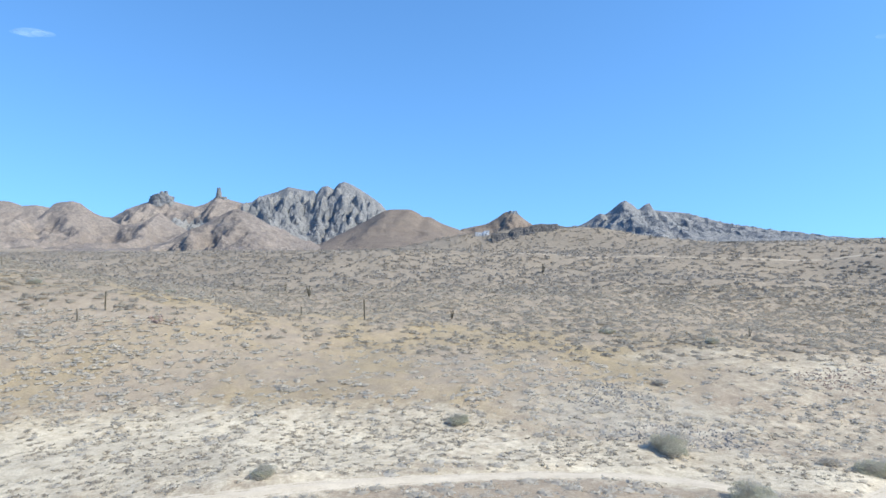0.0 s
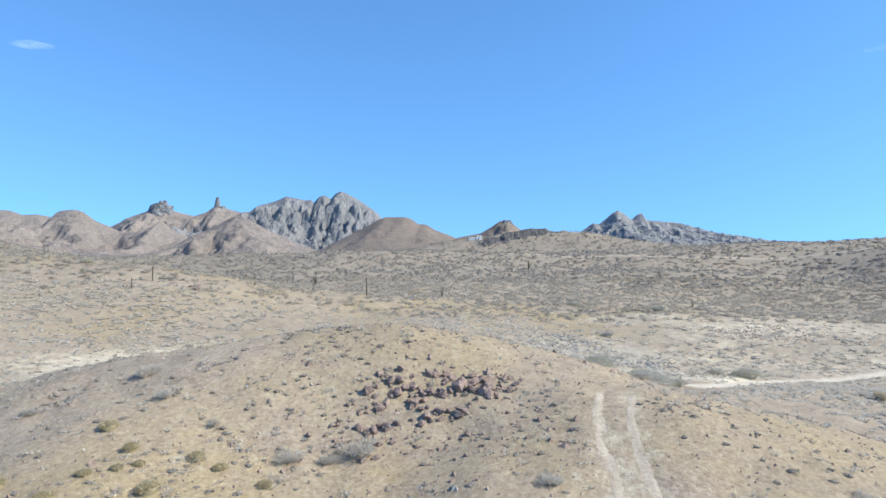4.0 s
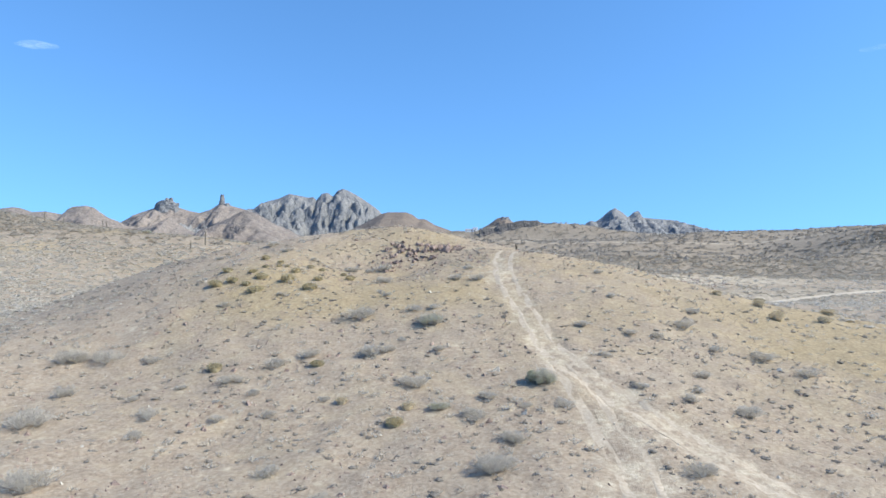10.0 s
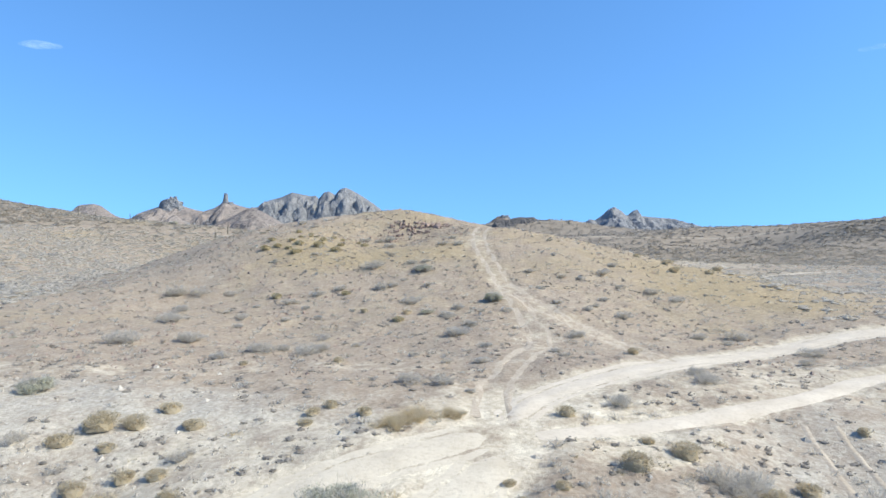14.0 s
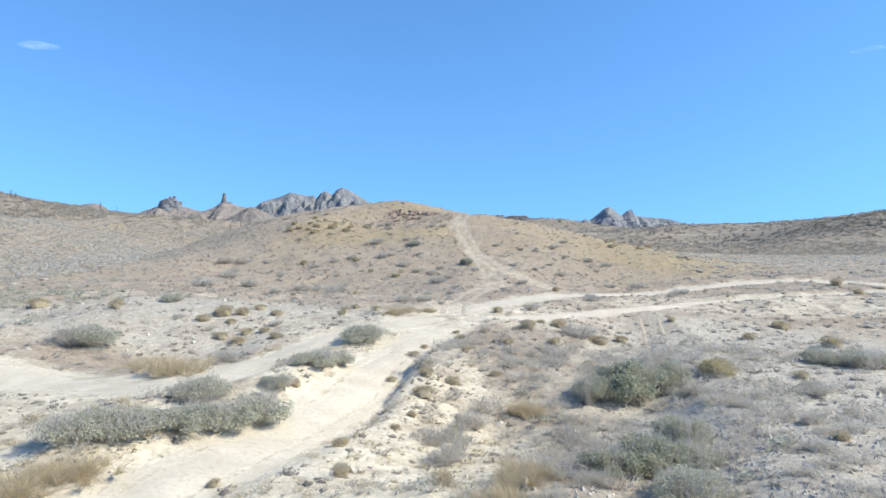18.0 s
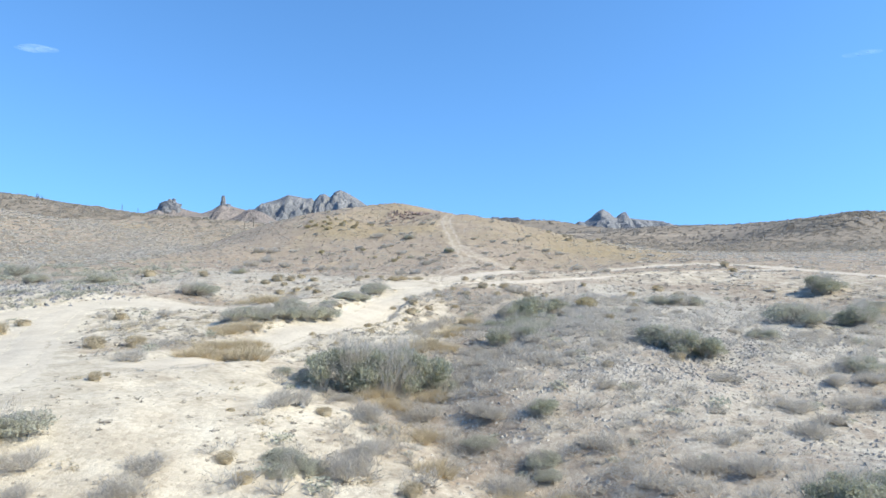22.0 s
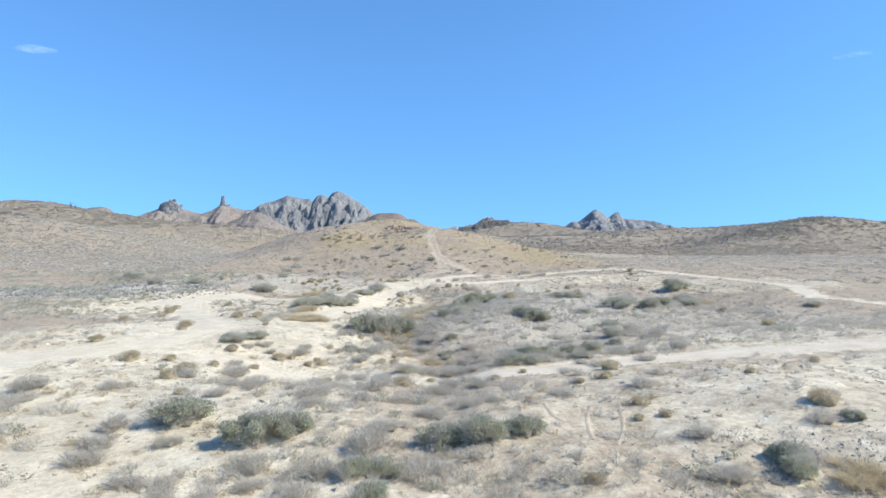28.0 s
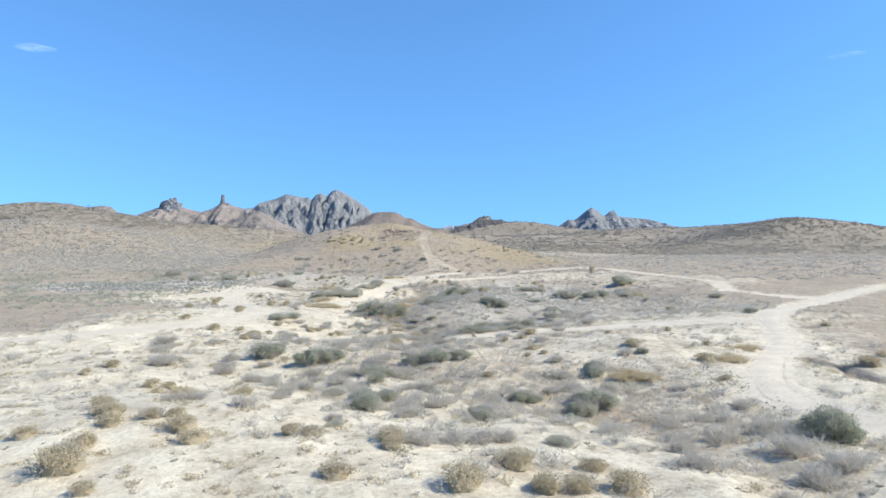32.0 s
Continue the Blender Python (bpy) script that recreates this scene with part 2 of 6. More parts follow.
def road_cover(x, y):
    """1 on the beaten width of a dirt road, falling to 0 beside it."""
    cover = np.zeros(np.shape(x))
    for _, way, width in ROADS:
        d, _ = along(x, y, way)
        cover = np.maximum(cover, 1 - smooth(width * 0.42, width * 0.75, d))
    return cover


def drains(x, y):
    """1 along the bottoms of the small dry valleys that part the far slopes."""
    return smooth(0.74, 0.97, ridged(x + 0.3 * y, y * 0.8 + 14 * fbm(x, y, 40, 2, 45), 95, 2, 43))


def land(x, y):
    """The height of the ground."""
    x, y = np.asarray(x, float), np.asarray(y, float)
    z = coarse(x, y)
    far = np.hypot(x - 5, y + 60)
    d, _ = along(x, y, GULLY)
    z = z - 0.65 * (1 - smooth(0.3, 0.9, d + 0.5 * fbm(x, y, 2.5, 2, 61)))
    d, _ = along(x, y, WASH)
    z = z - 0.55 * (1 - smooth(0.5, 4.5, d)) * (y < 0)
    # The chalk bank that the wash road cuts along its east side.
    d, _ = along(x, y, WASH_ROAD)
    z = z + 0.85 * smooth(1.9, 2.7, d + 0.9 * fbm(x, y, 2.2, 3, 63)) * np.exp(-((y + 77) / 7.5) ** 2) * np.exp(-((d - 2) / 5) ** 2) * (x > 1 + (y + 84) * 0.13)
    cover = road_cover(x, y)
    rough = 1 - 0.8 * cover
    z = z + rough * (0.5 * fbm(x, y, 14, 3, 3) * smooth(10, 60, far + 30) + 0.32 * fbm(x, y, 3.2, 3, 9)) + 0.05 * fbm(x, y, 0.9, 2, 21) * (far < 160)
    z = z - 0.12 * cover
    for way, gauge in ((HILL_TRACK, 0.8), (SPUR_TRACK, 0.8)):
        d, _ = along(x, y, way)
        z = z - 0.09 * np.exp(-((d - gauge) / 0.28) ** 2) - 0.05 * np.exp(-(d / 1.4) ** 2)
    z = z - 2.6 * smooth(170, 330, far) * drains(x, y)
    z = z + smooth(120, 420, far) * (2.4 * fbm(x, y, 120, 3, 31) + 1.2 * fbm(x, y, 30, 3, 37))
    return z


# ---- materials ----
def shader(name, rough=0.9):
    """A new material; gives it, its node adder, its linker and its main shader."""
    mat = bpy.data.materials.new(name)
    mat.use_nodes = True
    nt = mat.node_tree
    main = nt.nodes["Principled BSDF"]
    main.inputs["Roughness"].default_value = rough
    main.inputs["Specular IOR Level"].default_value = 0.25

    def add(kind, **settings):
        node = nt.nodes.new("ShaderNode" + kind)
        for key, value in settings.items():
            if key in node.inputs:
                node.inputs[key].default_value = value
        return node

    return mat, add, nt.links.new, main


def noise_node(add, link, where, scale, detail=4.0, rough=0.55):
    n = add("TexNoise", Scale=scale, Detail=detail, Roughness=rough)
    link(where, n.inputs["Vector"])
    return n.outputs["Fac"]


def ramp(add, link, fac, stops):
    r = add("ValToRGB")
    while len(r.color_ramp.elements) < len(stops):
        r.color_ramp.elements.new(0.5)
    for e, (at, col) in zip(r.color_ramp.elements, stops):
        e.position = at
        e.color = (*col, 1)
    link(fac, r.inputs["Fac"])
    return r.outputs["Color"]


def blend(add, link, fac, a, b, kind="MIX"):
    m = add("MixRGB")
    m.blend_type = kind
    for sock, val in ((m.inputs["Fac"], fac), (m.inputs["Color1"], a), (m.inputs["Color2"], b)):
        if isinstance(val, (int, float)):
            sock.default_value = val
        elif isinstance(val, tuple):
            sock.default_value = (*val, 1)
        else:
            link(val, sock)
    return m.outputs["Color"]


def calc(add, link, kind, a, b):
    m = add("Math")
    m.operation = kind
    for sock, val in zip(m.inputs, (a, b)):
        if isinstance(val, (int, float)):
            sock.default_value = val
        else:
            link(val, sock)
    return m.outputs[0]


def bump(add, link, main, height, strength, distance):
    b = add("Bump", Strength=strength, Distance=distance)
    link(height, b.inputs["Height"])
    link(b.outputs["Normal"], main.inputs["Normal"])


def ground_material():
    mat, add, link, main = shader("desert_ground", 0.95)
    place = add("TexCoord").outputs["Object"]
    big = noise_node(add, link, place, 0.055, 5)
    mid = noise_node(add, link, place, 0.45, 6, 0.6)
    fine = noise_node(add, link, place, 3.2, 6, 0.65)
    grit = noise_node(add, link, place, 14.0, 3, 0.7)
    soil = ramp(add, link, mid, [(0.25, (0.232, 0.178, 0.128)), (0.5, (0.325, 0.258, 0.186)), (0.75, (0.41, 0.337, 0.25))])
    soil = blend(add, link, ramp(add, link, fine, [(0.42, (0, 0, 0)), (0.62, (0.75, 0.75, 0.75))]), soil, (0.41, 0.352, 0.27))
    dark = ramp(add, link, grit, [(0.3, (1, 1, 1)), (0.46, (0, 0, 0))])
    soil = blend(add, link, calc(add, link, 'MULTIPLY', dark, 0.55), soil, (0.2, 0.15, 0.115))

    def mask(name, noise, soft=0.35):
        a = add("Attribute")
        a.attribute_name = name
        m = add("MapRange")
        link(calc(add, link, 'ADD', a.outputs["Fac"], calc(add, link, 'MULTIPLY', calc(add, link, 'SUBTRACT', noise, 0.5), 1.6)), m.inputs["Value"])
        m.inputs["From Min"].default_value = 0.5 - soft
        m.inputs["From Max"].default_value = 0.5 + soft
        return m.outputs["Result"]

    straw = ramp(add, link, fine, [(0.3, (0.275, 0.212, 0.125)), (0.7, (0.43, 0.345, 0.213))])
    soil = blend(add, link, mask("straw", mid), soil, straw)
    gravel = ramp(add, link, fine, [(0.3, (0.35, 0.315, 0.25)), (0.7, (0.565, 0.515, 0.42))])
    gravel = blend(add, link, calc(add, link, 'MULTIPLY', dark, 0.6), gravel, (0.2, 0.18, 0.16))
    soil = blend(add, link, mask("gravel", mid), soil, gravel)
    pale = ramp(add, link, mid, [(0.3, (0.46, 0.392, 0.285)), (0.55, (0.62, 0.55, 0.415)), (0.75, (0.69, 0.625, 0.485))])
    pale = blend(add, link, calc(add, link, 'MULTIPLY', dark, 0.35), pale, (0.5, 0.43, 0.34))
    soil = blend(add, link, mask("pale", noise_node(add, link, place, 0.9, 6, 0.65)), soil, pale)
    bushy = add("TexVoronoi", Scale=0.33)
    link(place, bushy.inputs["Vector"])
    scrub = ramp(add, link, bushy.outputs["Distance"], [(0.18, (0.165, 0.144, 0.12)), (0.42, (0.262, 0.223, 0.172))])
    soil = blend(add, link, mask("scrub", big, 0.5), soil, blend(add, link, ramp(add, link, mid, [(0.35, (0, 0, 0)), (0.65, (1, 1, 1))]), scrub, (0.318, 0.266, 0.194)))
    pebble = add("TexVoronoi", Scale=5.5)
    link(place, pebble.inputs["Vector"])
    tone = ramp(add, link, pebble.outputs["Color"], [(0.2, (0.62, 0.58, 0.55)), (0.55, (1.0, 1.0, 1.0)), (0.9, (1.22, 1.2, 1.17))])
    soil = blend(add, link, 0.4, soil, tone, 'MULTIPLY')
    link(soil, main.inputs["Base Color"])
    relief = calc(add, link, 'ADD', calc(add, link, 'MULTIPLY', fine, 0.6), calc(add, link, 'MULTIPLY', grit, 0.5))
    relief = calc(add, link, 'SUBTRACT', relief, calc(add, link, 'MULTIPLY', pebble.outputs["Distance"], 0.2))
    bump(add, link, main, relief, 0.75, 0.11)
    return mat


def road_material(name, low, high, damp):
    mat, add, link, main = shader(name, 0.95)
    place = add("TexCoord").outputs["Object"]
    mid = noise_node(add, link, place, 0.5, 5)
    fine = noise_node(add, link, place, 4.0, 6, 0.65)
    col = ramp(add, link, mid, [(0.3, low), (0.7, high)])
    col = blend(add, link, ramp(add, link, fine, [(0.3, (0.6, 0.6, 0.6)), (0.5, (0, 0, 0))]), col, damp)
    link(col, main.inputs["Base Color"])
    bump(add, link, main, fine, 0.6, 0.06)
    return mat


def rock_material(name, low, high, streak, scale=0.02, relief=2.0):
    mat, add, link, main = shader(name, 0.92)
    place = add("TexCoord").outputs["Object"]
    big = noise_node(add, link, place, scale, 8, 0.62)
    col = ramp(add, link, big, [(0.3, low), (0.65, high)])
    fine = noise_node(add, link, place, scale * 9, 6, 0.7)
    col = blend(add, link, ramp(add, link, fine, [(0.4, (0.7, 0.7, 0.7)), (0.6, (0, 0, 0))]), col, streak)
    link(col, main.inputs["Base Color"])
    bump(add, link, main, calc(add, link, 'ADD', big, calc(add, link, 'MULTIPLY', fine, 0.5)), 1.0, relief)
    return mat


def plant_material(name, low, high, rough=0.85):
    """Leaf or twig colour that differs from piece to piece."""
    mat, add, link, main = shader(name, rough)
    info = add("NewGeometry").outputs["Random Per Island"]
    col = ramp(add, link, info, [(0.0, low), (1.0, high)])
    each = add("ObjectInfo").outputs["Random"]
    col = blend(add, link, calc(add, link, 'MULTIPLY', each, 0.35), col, tuple(0.5 * (a + b) * 0.75 for a, b in zip(low, high)))
    link(col, main.inputs["Base Color"])
    thin = add("BsdfTranslucent")
    link(col, thin.inputs["Color"])
    both = add("MixShader", Fac=0.48)
    link(main.outputs[0], both.inputs[1])
    link(thin.outputs[0], both.inputs[2])
    for node in mat.node_tree.nodes:
        if node.type == 'OUTPUT_MATERIAL':
            link(both.outputs[0], node.inputs["Surface"])
    return mat


GROUND = ground_material()
DIRT = road_material("chalky_beaten_dirt", (0.49, 0.425, 0.322), (0.6, 0.532, 0.412), (0.415, 0.352, 0.262))
TAN_DIRT = road_material("tan_beaten_dirt", (0.5, 0.43, 0.33), (0.61, 0.537, 0.425), (0.42, 0.352, 0.268))
RUT = rock_material("tan_rut_dust", (0.4, 0.335, 0.25), (0.52, 0.445, 0.345), (0.34, 0.275, 0.2), 0.6, 0.05)
# Bluish dark greys: distance haze put into the far rock's colour.
HAZED_CRAG = rock_material("hazed_grey_crag", (0.178, 0.182, 0.184), (0.305, 0.3, 0.287), (0.155, 0.16, 0.164), 0.02, 7.0)
TAN_HILL = rock_material("tan_hill_soil", (0.23, 0.193, 0.166), (0.35, 0.298, 0.253), (0.175, 0.155, 0.138), 0.02, 8.0)
BROWN_HILL = rock_material("brown_hill_scrub", (0.19, 0.15, 0.12), (0.26, 0.21, 0.165), (0.14, 0.12, 0.1), 0.06, 2.5)
# Near-black browns: the hill's shade is painted into its dark scrub.
SHADED_SCRUB = rock_material("shaded_hill_scrub", (0.09, 0.086, 0.082), (0.18, 0.165, 0.15), (0.07, 0.068, 0.066), 0.15, 1.5)
RED_ROCK = rock_material("red_brown_rock", (0.235, 0.172, 0.142), (0.44, 0.335, 0.275), (0.17, 0.125, 0.105), 0.9, 0.15)
GREY_STONE = rock_material("grey_rubble_stone", (0.16, 0.155, 0.15), (0.36, 0.35, 0.335), (0.12, 0.12, 0.12), 1.2, 0.1)
PALE_STONE = rock_material("pale_field_stone", (0.36, 0.325, 0.27), (0.62, 0.57, 0.48), (0.29, 0.255, 0.21), 2.0, 0.05)
TWIG = plant_material("bare_grey_twig", (0.46, 0.42, 0.352), (0.69, 0.64, 0.55))
DARK_TWIG = plant_material("dark_scrub_twig", (0.31, 0.275, 0.22), (0.52, 0.47, 0.385))
FAR_TWIG = plant_material("far_scrub_twig", (0.265, 0.238, 0.2), (0.45, 0.41, 0.35))
SAGE = plant_material("sage_green_leaf", (0.42, 0.413, 0.318), (0.595, 0.58, 0.455))
OLIVE = plant_material("olive_green_leaf", (0.345, 0.35, 0.25), (0.535, 0.53, 0.395))
GOLD = plant_material("yellow_green_leaf", (0.42, 0.357, 0.213), (0.62, 0.535, 0.345))
STRAW = plant_material("dry_straw_blade", (0.48, 0.39, 0.245), (0.74, 0.635, 0.44))
BROWN = plant_material("brown_dry_leaf", (0.47, 0.395, 0.265), (0.68, 0.59, 0.42))
CACTUS = plant_material("cactus_skin", (0.15, 0.14, 0.105), (0.22, 0.2, 0.15))
WOOD = plant_material("shrub_wood", (0.12, 0.095, 0.075), (0.2, 0.165, 0.13))


# ---- mesh makers ----
def mesh_from(name, verts, faces, material, smooth_faces=False):
    """A mesh from arrays of places and equal-sided faces."""
    me = bpy.data.meshes.new(name)
    verts, faces = np.asarray(verts, np.float32), np.asarray(faces, np.int32)
    n = faces.shape[1]
    me.vertices.add(len(verts))
    me.vertices.foreach_set("co", verts.ravel())
    me.loops.add(faces.size)
    me.loops.foreach_set("vertex_index", faces.ravel())
    me.polygons.add(len(faces))
    me.polygons.foreach_set("loop_start", np.arange(0, faces.size, n, dtype=np.int32))
    me.polygons.foreach_set("loop_total", np.full(len(faces), n, np.int32))
    me.polygons.foreach_set("use_smooth", np.full(len(faces), smooth_faces))
    me.materials.append(material)
    me.update(calc_edges=True)
    return me


def grid_faces(nx, ny):
    i, j = np.meshgrid(np.arange(nx - 1), np.arange(ny - 1))
    a = (j * nx + i).ravel()
    return np.stack([a, a + 1, a + nx + 1, a + nx], 1)


def attribute(me, name, values):
    me.attributes.new(name, 'FLOAT', 'POINT').data.foreach_set("value", np.asarray(values, np.float32).ravel())


def part(name, me, parent, label=""):
    ob = new(name, me)
    ob.parent = parent
    return tagged(ob, label)


def spread(lo, hi, step, far_lo, far_hi, grow=1.09):
    """Line places, even between lo and hi and ever wider outside."""
    middle = list(np.arange(lo, hi, step))
    left, right, s = [], [], step
    x = lo
    while x > far_lo:
        s *= grow
        x -= s
        left.append(x)
    x, s = middle[-1], step
    while x < far_hi:
        s *= grow
        x += s
        right.append(x)
    return np.array(left[::-1] + middle + right)


def ellipse(x, y, cx, cy, rx, ry, soft=0.35):
    return 1 - smooth(1 - soft, 1 + soft, np.hypot((x - cx) / rx, (y - cy) / ry))


# ---- the ground sheet ----
def soils(x, y):
    """How far each kind of soil covers the ground at a place."""
    wobble = fbm(x, y, 9, 3, 51)
    pale = np.zeros(np.shape(x))
    for cx, cy, rx, ry, most in ((-10, -128, 22, 26, 0.82), (-9, -114, 15, 13, 1.1), (3, -92, 7, 12, 0.9), (0, -168, 26, 24, 0.95), (-22, -88, 24, 13, 0.85), (4, -82, 8, 17, 0.8), (6, -99, 6, 6, 0.6), (-32, 74, 30, 19, 0.86), (-8, 80, 20, 13, 0.66), (20, 74, 28, 9, 0.72), (33, 69, 20, 6, 0.85), (82, 119, 34, 11, 0.46),
                                 (75, 90, 40, 16, 0.4), (66, 112, 18, 12, 0.42), (50, 128, 16, 7, 0.5), (52, -118, 24, 10, 0.55), (36, -150, 16, 16, 0.58), (47, -141, 9, 14, 0.92), (43, -158, 10, 14, 0.95), (56, -125, 9, 5, 0.9), (46, -132, 18, 12, 0.45), (14, -138, 20, 16, 0.45), (-20, -172, 40, 40, 1.0), (40, -185, 60, 20, 0.8), (70, -60, 20, 12, 0.45), (40, -48, 22, 6, 0.5), (-2, -62, 8, 5, 0.45), (12, -56, 9, 6, 0.55)):
        pale = np.maximum(pale, most * ellipse(x, y, cx, cy, rx, ry))
    d, _ = along(x, y, WASH)
    pale = pale - 0.25 * (1 - smooth(1, 6, d))
    pale = np.maximum(pale, np.where(y < -62, 0.9, 0.6) * road_cover(x, y))
    d, _ = along(x, y, GULLY)
    pale = pale - 0.9 * (1 - smooth(0.6, 1.8, d))
    for way, w in ((HILL_TRACK, 1.5), (SPUR_TRACK, 1.6), (FAINT_TRACK, 1.6)):
        d, _ = along(x, y, way)
        pale = np.maximum(pale, (0.34 if way is FAINT_TRACK else 0.2) * (1 - smooth(w * 0.5, w * 1.5, d)))
    straw = np.maximum(0.78 * ellipse(x, y, -16, 6, 76, 38), 0.82 * ellipse(x, y, 31, -6, 30, 24)) + 0.7 * ellipse(x, y, -40, 125, 90, 60) + 0.35 * ellipse(x, y, 40, 170, 120, 50)
    straw = straw * (0.62 + 1.7 * fbm(x, y, 16, 3, 57)) * (1 - 0.5 * ellipse(x, y, -6, -26, 40, 16))
    gravel = np.maximum(0.85 * ellipse(x, y, 32, -82, 18, 28), 0.7 * ellipse(x, y, -16, -60, 22, 9))
    gravel = np.maximum(gravel, np.maximum(0.6 * ellipse(x, y, 40, -105, 30, 20), 0.9 * ellipse(x, y, -47, -73, 24, 9))) + 0.6 * ellipse(x, y, 28, 95, 18, 14)
    far = np.hypot(x, y)
    scrub = np.minimum(1, np.maximum(0.3 * smooth(48, 90, y + 0.35 * np.abs(x)), 1.1 * smooth(170, 300, far + 90 * wobble)) * (0.75 + 0.5 * drains(x, y)))
    return pale + 0.25 * wobble * (pale > 0.02), straw, gravel, scrub


def build_ground():
    xs = spread(-34, 52, 0.5, -5200, 5200, 1.055)
    ys = np.concatenate([spread(-196, 26, 0.46, -1500, -200, 1.12), spread(26.6, 160, 0.85, 100, 5200, 1.035)[0:]])
    ys = np.unique(ys.round(3))
    ys = ys[np.concatenate([[True], np.diff(ys) > 0.3])]
    x, y = np.meshgrid(xs, ys)
    x, y = x.ravel(), y.ravel()
    me = mesh_from("ground", np.stack([x, y, land(x, y)], 1), grid_faces(len(xs), len(ys)), GROUND, True)
    for name, v in zip(("pale", "straw", "gravel", "scrub"), soils(x, y)):
        attribute(me, name, v)
    tagged(new("ground", me), "rolling desert ground of brown stony soil and pale chalky sand", "ground", kind="structure")


build_ground()


# ---- roads: beaten strips lying on the ground ----
def bent(way, step):
    """Even places along a line, with its bends rounded."""
    pts = np.array(way, float)
    for _ in range(3):
        q = np.empty((2 * len(pts) - 2, 2))
        q[0::2], q[1::2] = 0.75 * pts[:-1] + 0.25 * pts[1:], 0.25 * pts[:-1] + 0.75 * pts[1:]
        pts = np.vstack([pts[:1], q, pts[-1:]])
    run = np.concatenate([[0], np.cumsum(np.hypot(*np.diff(pts, axis=0).T))])
    s = np.arange(0, run[-1], step)
    return np.stack([np.interp(s, run, pts[:, 0]), np.interp(s, run, pts[:, 1])], 1)


def build_road(name, way, width, label, seed, step=0.5, lift=0.05):
    c = bent(way, step)
    t = np.gradient(c, axis=0)
    t /= np.linalg.norm(t, axis=1)[:, None]
    side = np.stack([-t[:, 1], t[:, 0]], 1)
    n = 13
    verts = []
    s = np.arange(len(c)) * step
    for k, u in enumerate(np.linspace(-1, 1, n)):
        ragged = 1 + 0.5 * fbm(s + 50 * (u > 0), s * 0 + seed * 9.1, 6, 4, seed)
        p = c + side * (u * width * 0.5 * ragged)[:, None]
        run_out = smooth(0, 3, s) * smooth(0, 3, s[-1] - s)
        z = land(p[:, 0], p[:, 1]) - 0.06 * (1 - run_out) + run_out * lift * (1 - abs(u) ** 3 * 1.9) - 0.05 * np.exp(-((abs(u) - 0.45) / 0.14) ** 2) * (width > 3)
        verts.append(np.column_stack([p, z]))
    verts = np.stack(verts, 1).reshape(-1, 3)
    me = mesh_from(name, verts, grid_faces(n, len(c)), RUT if lift > 0.1 else TAN_DIRT if name in ("main_road", "upper_track", "cross_road", "valley_road", "east_road") else DIRT, True)
    tagged(new(name, me), label, "dirt road", kind="structure")


for k, (road_name, way, width) in enumerate(ROADS):
    build_road(road_name, way, width, "pale beaten dirt road with ragged sandy edges", 60 + k)
build_road("far_road", FAR_ROAD, 5.0, "thin pale dirt road crossing the far slope", 77, 4.0, 0.3)


def build_rut(name, way, offset, seed, wide=0.34, label="pale wheel rut worn into the stony slope"):
    c = bent(way, 0.4)
    t = np.gradient(c, axis=0)
    t /= np.linalg.norm(t, axis=1)[:, None]
    c = c + np.stack([-t[:, 1], t[:, 0]], 1) * (offset + 0.35 * fbm(np.arange(len(c)) * 0.4, 0 * c[:, 0] + seed, 9, 3, seed))[:, None]
    side = np.stack([-t[:, 1], t[:, 0]], 1)
    verts = []
    for u in (-1, -0.5, 0, 0.5, 1):
        p = c + side * (u * (wide + 0.6 * wide * fbm(np.arange(len(c)) * 0.4 + 9 * u, 0 * c[:, 0], 2.5, 3, seed)))[:, None]
        verts.append(np.column_stack([p, land(p[:, 0], p[:, 1]) + 0.04 - 0.06 * u * u]))
    me = mesh_from(name, np.stack(verts, 1).reshape(-1, 3), grid_faces(5, len(c)), RUT, True)
    tagged(new(name, me), label, "wheel rut", kind="structure")


for way, seed in ((HILL_TRACK, 3), (SPUR_TRACK, 5)):
    build_rut("wheel_rut", way, -0.82, seed)
    build_rut("wheel_rut", way, 0.82, seed + 1)
for side in (-0.8, 0.8):
    build_rut("wheel_rut", [(26.5, -55.4), (25.7, -59.4), (23.4, -67.4)], side, 31, 0.22, "faint wheel track running down off the dirt road")
for way in ([(17.0, -143.6), (16.8, -146.5), (17.5, -148.4)], [(18.6, -142.9), (18.4, -145.5), (19.1, -146.9)], [(21.0, -144.1), (20.2, -146.4), (19.5, -150.7)], [(22.8, -143.3), (22.2, -146.4), (20.6, -150.8)]):
    build_rut("tyre_mark", way, 0, 41, 0.16, "short curved tyre mark pressed into pale sand")


